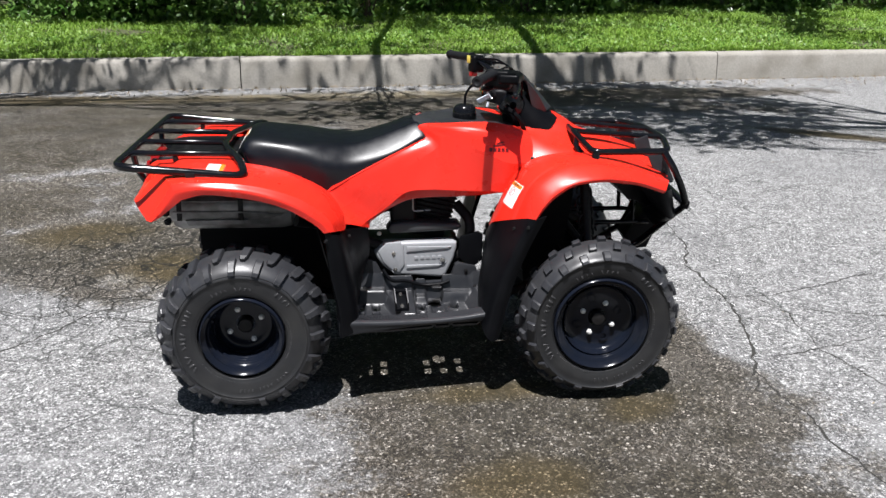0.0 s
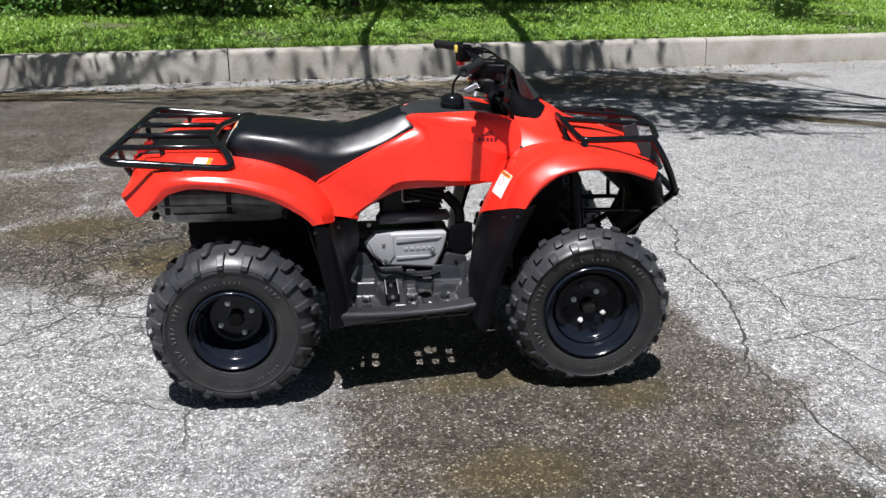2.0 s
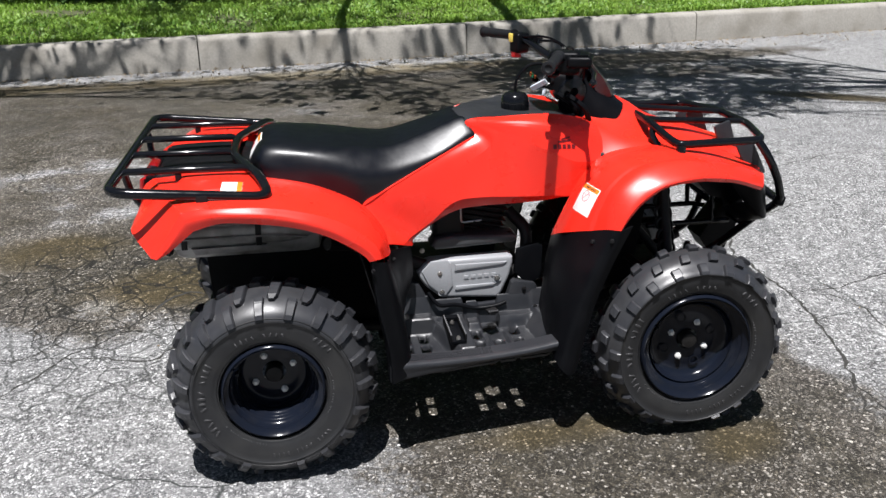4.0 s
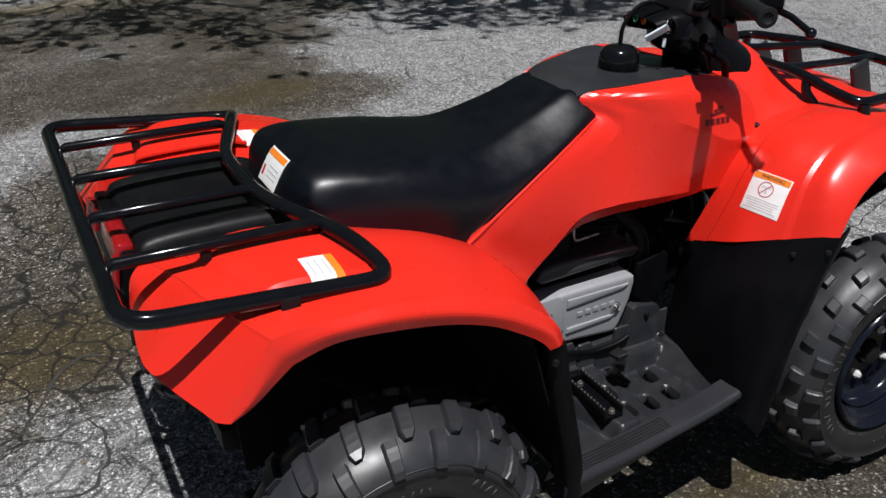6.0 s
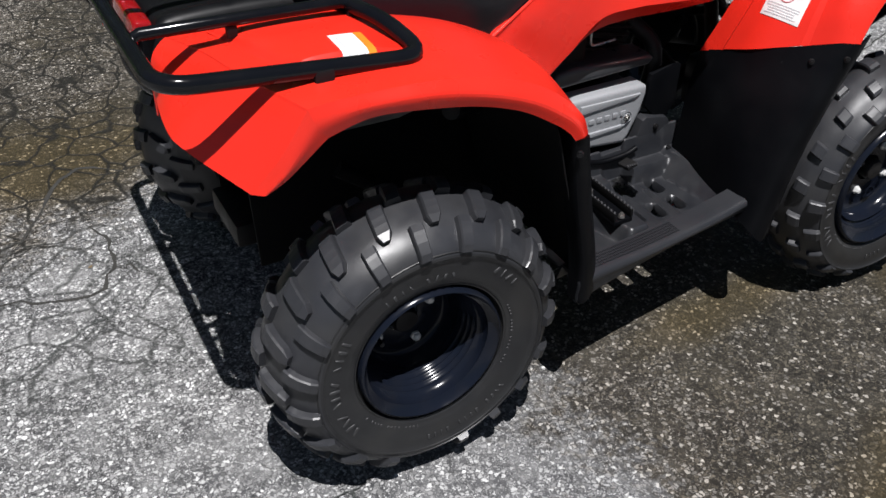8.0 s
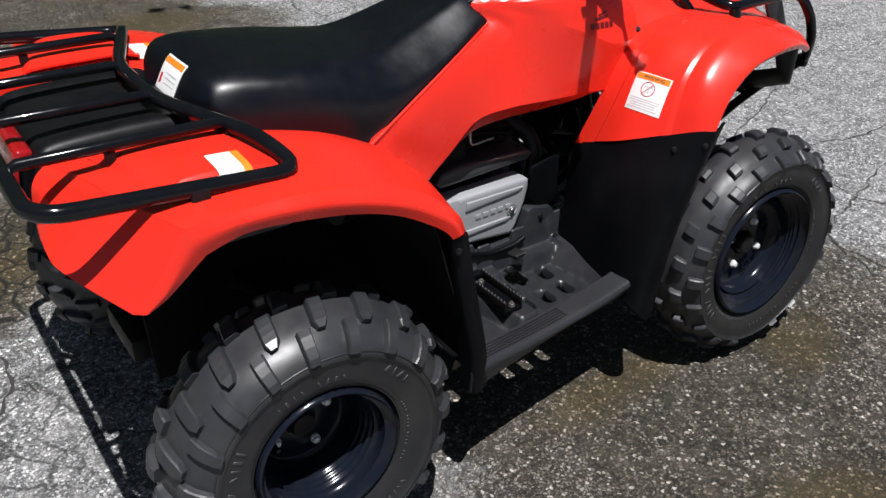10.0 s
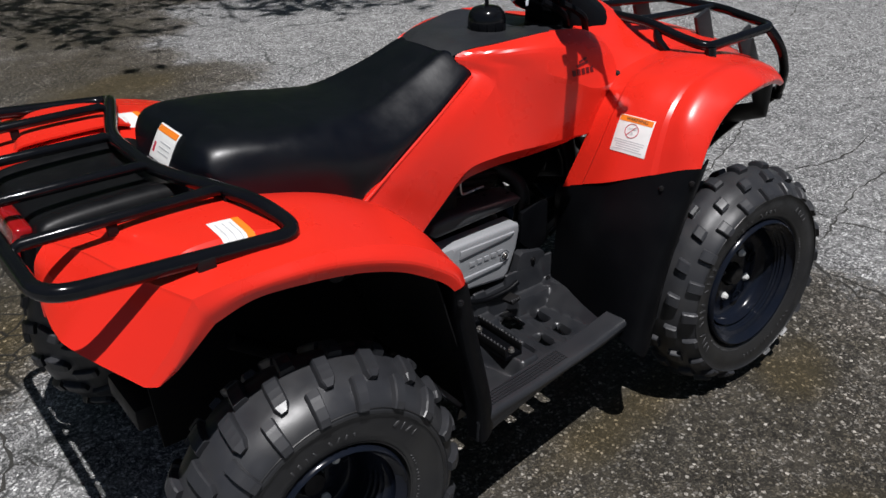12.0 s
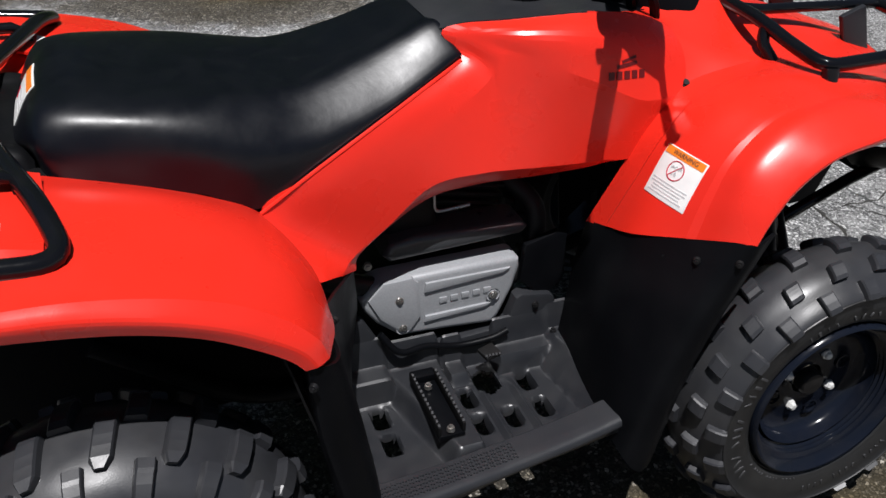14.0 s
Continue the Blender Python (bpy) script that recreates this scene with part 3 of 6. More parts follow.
part("vent_hose", tube([(.730, .0, .898), (.735, -.002, .938), (.765, -.004, .972), (.80, -.006, .978), (.84, -.01, .965)], .0045, 8, 24), BLACK_PLASTIC, atv, "thin black vent hose")

# ---- front fenders and hood
N_IN = [(.798, .172, .515), (.832, .197, .615), (.868, .203, .690), (.93, .193, .746), (1.03, .188, .766), (1.13, .180, .766), (1.24, .170, .752), (1.40, .150, .706)]
N_MID = [(.804, .310, .566), (.836, .312, .635), (.873, .312, .700), (.93, .303, .750), (1.03, .290, .773), (1.11, .285, .774), (1.22, .262, .754), (1.385, .228, .698)]
N_SH = [(.872, .437, .612), (.890, .425, .668), (.922, .410, .718), (.995, .395, .758), (1.095, .382, .766), (1.19, .357, .750), (1.27, .325, .730), (1.372, .288, .690)]
N_RIM = [(.897, .462, .618), (.922, .455, .660), (.960, .447, .697), (1.02, .441, .729), (1.11, .430, .740), (1.185, .405, .729), (1.255, .378, .711), (1.350, .332, .672)]
N_LIP = [(.901, .459, .611), (.931, .452, .650), (.968, .444, .684), (1.025, .438, .716), (1.11, .427, .724), (1.185, .402, .713), (1.252, .374, .697), (1.345, .328, .660)]
# a raised panel with the label, between two creases that fade out towards the top
def between(a, b, f, lift):
    out = []
    for k, (p, q) in enumerate(zip(a, b)):
        h = lift * max(0.0, 1 - k / 5)
        out.append((p[0] + (q[0] - p[0]) * f - .8 * h, p[1] + (q[1] - p[1]) * f, p[2] + (q[2] - p[2]) * f + .6 * h))
    return out


N_A, N_A2 = between(N_IN, N_MID, .40, 0), between(N_IN, N_MID, .47, .006)
N_M2 = [(x - .8 * .006 * max(0, 1 - k / 5), y, z + .6 * .006 * max(0, 1 - k / 5)) for k, (x, y, z) in enumerate(N_MID)]
N_B2, N_B = between(N_MID, N_SH, .58, .006), between(N_MID, N_SH, .66, 0)
front_fenders = both("front_fender", lambda s: loft([N_IN, N_A, N_A2, N_M2, N_B2, N_B, N_SH, N_RIM, N_LIP], 56, 5, (1, 2, 4, 5), 0.004, s), RED, "glossy red plastic front fender", 16.0)
H_MID = [(1.035, 0, .876), (1.075, 0, .855), (1.135, 0, .818), (1.25, 0, .782), (1.40, 0, .73)]
H_A = [(.994, .047, .858), (1.045, .052, .842), (1.118, .060, .812), (1.243, .062, .779), (1.40, .058, .727)]
H_A2 = [(.908, .080, .832), (.99, .086, .824), (1.095, .095, .800), (1.24, .100, .770), (1.40, .095, .721)]
H_B = [(.93, .132, .815), (.99, .140, .795), (1.08, .143, .780), (1.24, .132, .761), (1.40, .12, .715)]
H_C = [(.925, .194, .743), (1.03, .189, .765), (1.13, .181, .765), (1.24, .171, .751), (1.40, .151, .705)]
bm = loft([H_C, H_B, H_A2, H_A, H_MID, flip(H_A), flip(H_A2), flip(H_B), flip(H_C)], 30, 5, (), 0.004)
part("hood", bm, RED, atv, "glossy red plastic hood")
# red shoulders between the side panels and the steering opening
both("hood_shoulder", lambda s: loft([[(.775, .147, .865), (.85, .149, .854), (.935, .134, .818)], [(.785, .142, .862), (.855, .118, .848), (.934, .074, .830)]], 10, 4, (), .003, s), RED)
# bolt beside the fender seam
for s in (-1, 1):
    bolt((.934, s * .194, .750), .008, .005, (-.25, s * .75, .6), atv, DARK_METAL, "fender_bolt")

# ---- black guards round the footwell
G_TOP = [(.800, .172, .517), (.803, .310, .568), (.872, .436, .614), (.900, .462, .616), (.935, .455, .625)]
G_HIGH = [(.785, .172, .450), (.772, .310, .470), (.822, .432, .500), (.850, .458, .500), (.880, .452, .505)]
G_LOW = [(.775, .172, .360), (.757, .310, .370), (.783, .430, .380), (.812, .454, .380), (.838, .448, .385)]
G_FOOT = [(.765, .172, .285), (.752, .310, .275), (.752, .430, .240), (.776, .452, .212), (.800, .446, .215)]
guards = both("front_guard", lambda s: loft([G_TOP, G_HIGH, G_LOW, G_FOOT], 20, 7, (), 0.005, s), BLACK_PLASTIC, "black plastic front mud guard")
R_TOP = [(0.256, 0.455, 0.59), (0.262, 0.482, 0.59), (0.305, 0.455, 0.575), (0.318, 0.33, 0.556), (0.392, 0.196, 0.52)]
R_MID = [(0.266, 0.455, 0.475), (0.275, 0.489, 0.47), (0.328, 0.45, 0.455), (0.345, 0.33, 0.44), (0.395, 0.19, 0.43)]
R_LOW = [(0.286, 0.46, 0.348), (0.3, 0.492, 0.345), (0.348, 0.45, 0.345), (0.35, 0.33, 0.335), (0.37, 0.182, 0.34)]
R_FOOT = [(0.292, 0.46, 0.258), (0.306, 0.493, 0.255), (0.356, 0.45, 0.27), (0.35, 0.33, 0.268), (0.362, 0.175, 0.272)]
both("rear_guard", lambda s: loft([R_TOP, R_MID, R_LOW, R_FOOT], 24, 6, (), 0.005, s), BLACK_PLASTIC, "black plastic rear mud guard")
for s in (-1, 1):
    for x, y, z in ((.822, .36, .560), (.842, .41, .575), (.878, .457, .590), (.262, .489, .568), (.330, .318, .530)):
        bolt((x, s * (y + .004), z), .006, .005, (-.6, s * .75, 0), atv, DARK_METAL)


# ---- footwells
SLOTS = [(.364, .239), (.364, .302), (.414, .239), (.414, .302), (.504, .276), (.568, .239), (.568, .304), (.623, .304), (.680, .229), (.680, .299)]


RAIL_T = [(.296, .478, .306), (.36, .464, .299), (.46, .448, .291), (.57, .430, .286), (.68, .415, .288), (.768, .404, .296)]


def rise(v, a, b):
    """0 below a, 1 above b, smooth between."""
    f = np.clip((v - a) / (b - a), 0, 1)
    return f * f * (3 - 2 * f)


def foot_floor(s):
    """A moulded floor: heel step, raised peg mount, ridges, toe ramp, and drain slots cut through it."""
    xs, ys = np.linspace(.335, .795, 116), np.linspace(.148, .432, 72)
    X, Y = np.meshgrid(xs, ys, indexing="ij")
    Z = np.full_like(X, .250)
    lean = (Y - .20) * .24
    Z += .032 * rise(X, .438 + lean, .462 + lean) * (1 - rise(X, .540, .550)) * (1 - rise(Y, .372, .392))
    Z = np.maximum(Z, .250 + .046 * (1 - rise(Y, .198, .210)) * (1 - rise(X, .445, .462)))
    Z = np.maximum(Z, .250 + .034 * (1 - rise(Y, .192, .206)) * rise(X, .638, .648))
    Z = np.maximum(Z, .250 + .020 * (1 - rise(Y, .196, .208)) * rise(X, .548, .556) * (1 - rise(X, .584, .594)))
    Z += .007 * (rise(X, .588, .594) * (1 - rise(X, .598, .604)) + rise(X, .644, .650) * (1 - rise(X, .654, .660))) * rise(Y, .21, .25)
    base = .716 + (Y - .19) * .12
    Z = np.maximum(Z, .250 + np.clip((X - base) * 1.15, 0, .046 - .05 * np.clip(Y - .2, 0, .5)))
    Z += .05 * (1 - rise(Y, .150, .166))
    hole = (np.abs(X - .612) < .020) & (np.abs(Y - .212) < .030 - .6 * np.abs(X - .612))
    for x, y in SLOTS:
        d = (np.abs((X - x) / .0135) ** 4 + np.abs((Y - y) / .0240) ** 4) ** .25
        Z -= .016 * (1 - rise(d, .72, 1.12))
        hole |= d < .80
    hole |= Y > np.interp(X, [p[0] for p in RAIL_T], [p[1] for p in RAIL_T]) - .016
    nx, ny = X.shape
    top = np.stack([X, s * Y, Z], -1).reshape(-1, 3)
    low = top - np.array([0, 0, .006])
    idx = np.arange(nx * ny).reshape(nx, ny)
    solid = ~(hole[:-1, :-1] | hole[1:, :-1] | hole[1:, 1:] | hole[:-1, 1:])
    quad = np.stack([idx[:-1, :-1], idx[1:, :-1], idx[1:, 1:], idx[:-1, 1:]], -1)[solid]
    seen = {(int(a), int(b)) for q in quad for a, b in zip(q, np.roll(q, -1))}
    rim = [(a, b) for a, b in sorted(seen) if (b, a) not in seen]
    k = nx * ny
    faces = quad.tolist() + (quad[:, ::-1] + k).tolist() + [(b, a, a + k, b + k) for a, b in rim]
    me = bpy.data.meshes.new("tmp")
    me.from_pydata(np.vstack([top, low]).tolist(), [], faces)
    bm = bmesh.new()
    bm.from_mesh(me)
    bpy.data.meshes.remove(me)
    bmesh.ops.delete(bm, geom=[v for v in bm.verts if not v.link_faces], context="VERTS")
    bmesh.ops.recalc_face_normals(bm, faces=bm.faces)
    return bm


footwells = both("footwell_floor", foot_floor, FLOOR_PLASTIC, "black plastic footwell with drain slots")


def foot_rail(s):
    deep = (.052, .042, .028, .020, .022, .028)

    def off(dy, dz, face=0.0):
        return [(x, y + dy, z + dz - face * d) for (x, y, z), d in zip(RAIL_T, deep)]
    return loft([off(-.062, -.040), off(-.052, -.010), off(-.044, 0), off(0, 0), off(.008, -.004), off(.011, -.012), off(.008, -.006, .5), off(.006, 0, 1.0), off(-.006, -.002, 1.0)], 40, 3, (2, 3), .005, s)


rails = both("foot_rail", foot_rail, GREY_PLASTIC, "ribbed grey plastic foot rail")
for s, rail in zip((-1, 1), rails):
    line = spline(RAIL_T, 56)
    bm = bmesh.new()
    for i in range(2, 34):
        x, y, z = line[i]
        for k in range(5):
            for h in (0, .5):
                box((.0028, .0042, .003), (x + .0085 * h, s * (y - .007 - .0072 * k + .0016 * h), z + .001), (0, 0, s * 11), 0, 1, bm)
    tagged(part("tread_studs", bm, GREY_PLASTIC, rail), kind="stuff")

for s in (-1, 1):
    # toe and heel blocks, inner wall
    wall = [(.345, .262), (.778, .262), (.772, .33), (.764, .356), (.755, .364), (.700, .374), (.690, .368), (.676, .325), (.645, .312), (.50, .302), (.462, .304), (.448, .320), (.418, .380), (.405, .390), (.345, .400)]
    part("inner_wall", prism(wall, .128, .152, .006, None, s), GREY_PLASTIC, atv)
    bolt((.757, s * .172, .298), .006, .004, (0, 0, 1), atv, DARK_METAL)
    bolt((.727, s * .154, .348), .007, .005, (0, s, .2), atv, DARK_METAL)
    # foot peg: two toothed bars and a base
    peg = part("foot_peg", box((.045, .140, .010), (.497, s * .282, .286), (0, 0, 0), .003), BLACK_PLASTIC, atv, "black toothed steel foot peg")
    for x in (.477, .517):
        bm = box((.005, .138, .018), (x, s * .282, .300), (0, 0, 0), .001)
        part("peg_bar", bm, SHADED, peg)
        teeth = bmesh.new()
        for k in range(13):
            box((.0035, .0042, .0042), (x, s * (.219 + .0105 * k), .3095), (45, 0, 0), 0, 1, teeth)
        tagged(part("peg_teeth", teeth, WORN_STEEL, peg), kind="stuff")
    part("peg_bracket", box((.042, .020, .016), (.497, s * .212, .296), (0, 0, 0), .003), BLACK_PLASTIC, peg)
    for y in (.240, .344):
        bolt((.497, s * y, .297), .007, .006, (0, 0, 1), peg, STEEL)

# ---- engine between the panels
part("crankcase", box((.36, .21, .20), (.535, 0, .33), (0, 0, 0), .03, 3), DARK_METAL, atv)
part("gear_case", box((.22, .18, .16), (.28, 0, .36), (0, -10, 0), .03, 3), DARK_METAL, atv)
cyl = part("cylinder", box((.12, .12, .20), (.62, 0, .54), (0, 12, 0), .012), DARK_METAL, atv, "dark finned engine cylinder")
for k in range(8):
    part("cooling_fin", box((.15, .15, .006), (.60 + .004 * k, 0, .485 + .016 * k), (0, 12, 0), .002, 1), DARK_METAL, cyl)
part("air_box", box((.20, .20, .14), (.40, 0, .60), (0, -12, 0), .03, 3), BLACK_PLASTIC, atv)
part("carburettor", box((.09, .10, .11), (.515, -.055, .555), (0, 0, 0), .015, 3), DARK_METAL, atv)
part("cable_loop", tube(bent([(.545, -.128, .600), (.545, -.130, .556), (.605, -.130, .560)], .012), .0028, 8), STEEL, atv, "bare wire bracket")
part("exhaust_pipe", tube([(.70, -.05, .56), (.745, -.09, .50), (.72, -.10, .40), (.60, -.10, .36), (.40, -.13, .45), (.25, -.20, .53), (.16, -.26, .565)], .018, 12, 40), DARK_METAL, atv)
COVER = [(.412, .421), (.432, .443), (.456, .450), (.560, .451), (.684, .452), (.694, .446), (.695, .430), (.686, .392), (.662, .338), (.650, .322), (.560, .330), (.482, .334), (.440, .370), (.420, .398)]
cover = part("engine_cover", prism(COVER, .10, .146, .010, None, -1, 3), SILVER, atv, "silver painted engine side cover")
part("cover_step", prism([(.425, .421), (.452, .450), (.500, .452), (.512, .440), (.516, .372), (.497, .345), (.482, .345), (.445, .380)], .142, .151, .005, None, -1), SILVER, cover)
for z0, x0, x1, deep in ((.428, .522, .662, .011), (.364, .522, .632, .007)):
    part("cover_rib", prism([(x0, z0 - deep), (x1, z0 - .001), (x1 + .014, z0 + .007), (x0 + .002, z0 + deep * .7)], .143, .1505, .003, None, -1), SILVER, cover)
for k in range(5):
    part("raised_mark", box((.0135, .003, .011), (.556 + .020 * k, -.1465, .394 + .0006 * k), (0, 0, 0), .001), SILVER, cover)
for x, z in ((.478, .412), (.646, .386), (.484, .355)):
    part("bolt_recess", lathe([(.0125, 0), (.0115, .0015), (.0095, .0015), (.009, 0)], 20), SILVER, cover, at=pose(x, -.1505, z))
    bolt((x, -.1515, z), .0078, .003, (0, -1, 0), cover, STEEL)
SHIELD = [(.455, .492), (.470, .512), (.51, .518), (.70, .512), (.712, .500), (.700, .488), (.47, .478)]
part("upper_cover", prism(SHIELD, .07, .136, .012, None, -1, 3), COVER_PLASTIC, atv, "dark grey upper engine cover")
bolt((.430, -.135, .480), .008, .006, (0, -1, 0), atv, STEEL)
part("frame_bracket", prism([(.707, .466), (.767, .483), (.785, .475), (.785, .38), (.745, .350), (.70, .395)], .128, .140, .005, None, -1), BLACK_PLASTIC, atv)
part("shift_hose", tube([(.44, -.16, .36), (.47, -.175, .325), (.52, -.165, .318), (.58, -.16, .300), (.64, -.165, .305), (.67, -.165, .315)], .0062, 10, 30), BLACK_PLASTIC, atv, "black ribbed hose")
pedal = part("brake_pedal", box((.030, .030, .008), (.622, -.200, .305), (0, -6, 12), .002), DARK_METAL, atv, "black toothed brake pedal")
for k in range(5):
    part("pedal_tooth", box((.004, .004, .004), (.610 + .006 * k, -.214, .310), (45, 0, 12), 0), WORN_STEEL, pedal)

# ---- frame, axles and suspension
for s in (-1, 1):
    part("frame_tube", tube(bent([(.0, s * .12, .42), (.22, s * .13, .26), (.82, s * .13, .23), (1.12, s * .10, .34), (1.22, s * .09, .36), (1.30, s * .09, .40)], .06), .0155, 12), DARK_METAL, atv)
    part("upper_frame_tube", tube(bent([(-.28, s * .13, .66), (.25, s * .11, .64), (.80, s * .08, .70), (.98, s * .08, .62), (1.18, s * .09, .38)], .06), .014, 12), DARK_METAL, atv)
    for z0, z1, r in ((.275, .31, .012), (.365, .44, .011)):
        bm = tube([(1.02, s * .12, z1), (1.131, s * .33, z0)], r, 10)
        tube([(1.24, s * .12, z1), (1.131, s * .33, z0)], r, 10, 0, False, bm)
        part("suspension_arm", bm, DARK_METAL, atv)
    part("front_damper", tube([(1.131, s * .27, .33), (1.12, s * .17, .68)], .017, 12), DARK_METAL, atv)
    n = 150
    ring = [(1.131 - .011 * f + .027 * math.cos(f * 54), s * (.262 - .088 * f) + .010 * math.cos(f * 54), .37 + .27 * f + .026 * math.sin(f * 54)) for f in (i / n for i in range(n + 1))]
    part("coil_spring", tube(ring, .0045, 6), DARK_METAL, atv)
    part("knuckle", box((.07, .05, .13), (1.131, s * .335, .29), (0, 0, 0), .012), DARK_METAL, atv)
    part("rear_shock", tube([(-.03, s * .08, .30), (.06, s * .08, .66)], .024, 12), SHADED, atv)
part("rear_axle", tube([(0, -.40, HUB_Z), (0, .40, HUB_Z)], .022, 16), SHADED, atv)
bm = bmesh.new()
bmesh.ops.create_uvsphere(bm, u_segments=24, v_segments=16, radius=.1, matrix=pose(0.01, .03, HUB_Z) @ Matrix.Diagonal((1, .9, 1, 1)))
part("final_drive", bm, DARK_METAL, atv)
part("swing_arm", box((.30, .16, .09), (.17, .02, .28), (0, 2, 0), .02), DARK_METAL, atv)
part("skid_plate", box((.50, .22, .008), (.55, 0, .205), (0, 0, 0), .002), DARK_METAL, atv)
part("front_axle_case", box((.26, .16, .14), (1.13, 0, .31), (0, 0, 0), .03), DARK_METAL, atv)
part("steering_column", tube([(1.02, 0, .36), (.885, 0, .93)], .016, 12), DARK_METAL, atv)
muffler = part("muffler", lathe([(.02, -.20), (.046, -.19), (.052, -.16), (.052, .17), (.044, .19), (.02, .20)], 28), MUFFLER, atv, "sooty grey steel muffler", at=pose(-.05, -.135, .562, 0, 3, 90))
shield = part("heat_shield", loft([[(-.245, .150, .638), (.02, .150, .634), (.13, .150, .610)], [(-.245, .190, .628), (.02, .190, .622), (.14, .188, .600)], [(-.245, .205, .600), (.02, .205, .596), (.145, .200, .585)], [(-.245, .200, .566), (.02, .200, .566), (.10, .196, .566)], [(-.245, .180, .548), (.0, .180, .548), (.06, .178, .552)]], 20, 5, (), .003, -1), MUFFLER, atv, "sooty grey steel heat shield")
for z, y in ((.618, .199), (.584, .2075)):
    part("shield_rib", tube([(-.235, -y, z), (.0, -y, z - .002), (.11, -y + .004, z - .014)], .0035, 8, 14), MUFFLER, shield)
for x in (-.215, -.02):
    part("shield_clip", box((.016, .006, .07), (x, -.206, .590), (0, 0, 0), .002), DARK_METAL, shield)
for x, z in ((-.262, .575), (-.258, .545)):
    part("flange_bolt", lathe([(.012, 0), (.012, .014), (.007, .016), (.007, .03), (.0001, .031)], 8), DARK_METAL, atv, at=pose(x, -.17, z, 180, 0, 0))
part("muffler_guard", prism([(-.20, .553), (.0, .553), (-.02, .538), (-.19, .534)], .186, .198, .004, None, -1), MUFFLER, atv, "sooty grey muffler guard")
part("rear_splash_panel", box((.30, .30, .012), (-.10, 0, .66), (0, 6, 0), .004), BLACK_PLASTIC, atv)
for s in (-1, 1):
    # near-black sheets, coloured as dark as the shaded wheel well
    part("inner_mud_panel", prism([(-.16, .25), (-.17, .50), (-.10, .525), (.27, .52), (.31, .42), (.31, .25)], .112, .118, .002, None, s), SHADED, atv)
part("hitch_bar", box((.06, .16, .05), (-.16, 0, .30), (0, 0, 0), .01), DARK_METAL, atv)

# ---- front end: grille, lower shell, bumper
bm = prism([(1.24, .70), (1.24, .640), (1.275, .602), (1.36, .575), (1.405, .595), (1.392, .70)], -.16, .16, .012, None, 1, 3)
grille = part("front_grille", bm, BLACK_PLASTIC, atv, "black plastic front grille")
for k in range(4):
    part("grille_bar", box((.012, .32, .012), (1.408 + .008 * k - .006, 0, .54 + .04 * k), (0, -14, 0), .003), BLACK_PLASTIC, grille)
for s in (-1, 1):
    part("front_shell", loft([[(1.25, .30, .705), (1.30, .30, .685), (1.355, .298, .660), (1.392, .255, .655)], [(1.335, .268, .610), (1.360, .270, .585), (1.398, .264, .558), (1.425, .220, .560)], [(1.335, .15, .565), (1.365, .14, .530), (1.398, .13, .505), (1.420, .12, .515)]], 14, 6, (1,), .004, s), BLACK_PLASTIC, atv, "black plastic lower front shell")
    part("bumper_tube", tube(bent([(1.352, s * .274, .786), (1.366, s * .288, .762), (1.386, s * .296, .728), (1.414, s * .290, .676), (1.446, s * .262, .612), (1.444, s * .240, .588), (1.425, s * .19, .545), (1.385, s * .14, .480), (1.345, s * .11, .428), (1.25, s * .10, .375)], .018), .0115, 12), BLACK_PAINT, atv, "glossy black steel bumper tube")
    part("bumper_end", box((.028, .024, .032), (1.446, s * .256, .604), (0, 18, 0), .010, 3), BLACK_PLASTIC, atv)
part("bumper_guard", prism([(1.34, .62), (1.42, .61), (1.445, .55), (1.43, .47), (1.395, .388), (1.341, .384), (1.310, .432), (1.361, .504), (1.381, .530), (1.365, .575)], -.05, .05, .012, None, 1, 3), BLACK_PLASTIC, atv, "black plastic bumper guard")
part("bumper_bar", tube([(1.452, -.228, .600), (1.466, 0, .604), (1.452, .228, .600)], .0125, 12, 16), BLACK_PAINT, atv)
for s in (-1, 1):
    part("bumper_stay", tube([(1.12, s * .09, .495), (1.34, s * .09, .497), (1.385, s * .075, .490)], .0085, 10), BLACK_PAINT, atv)
    part("stay_post", tube([(1.325, s * .09, .497), (1.320, s * .092, .60)], .0075, 10), BLACK_PAINT, atv)
part("lower_bumper_bar", tube([(1.400, -.14, .503), (1.404, .14, .503)], .011, 12, 6), BLACK_PAINT, atv)

# ---- racks
RR = .0125
rail_loop = bent([(-.345, -.44, .788), (.028, -.425, .752), (.004, -.335, .780), (-.072, -.105, .782), (-.072, .105, .782), (.004, .335, .780), (.028, .425, .752), (-.345, .44, .788)], .055, 6, True)
rear_rack = part("rear_rack", tube(rail_loop, RR, 12, 0, True), BLACK_PAINT, atv, "glossy black tubular steel rear rack")
for y, x1 in ((-.272, -.022), (-.092, -.072), (.092, -.072), (.272, -.022)):
    bm = tube([(-.340, y, .788), (-.325, y, .793), (x1 - .015, y, .789), (x1, y, .783)], [.006, .0095, .0095, .006], 10)
    part("rack_bar", bm, BLACK_PAINT, rear_rack)
for s in (-1, 1):
    part("rack_stay", tube(bent([(-.340, s * .22, .782), (-.334, s * .20, .72), (-.305, s * .18, .668), (-.27, s * .16, .655)], .04), .010, 10), BLACK_PAINT, rear_rack)
    part("rack_foot", box((.028, .014, .026), (-.13, s * .438, .757), (0, 0, 0), .004), DARK_METAL, rear_rack)
    part("rack_foot", box((.018, .014, .024), (-.018, s * .275, .772), (0, 0, 0), .004), DARK_METAL, rear_rack)
    part("rack_foot", box((.016, .012, .022), (-.20, s * .272, .776), (0, 0, 0), .004), DARK_METAL, rear_rack)
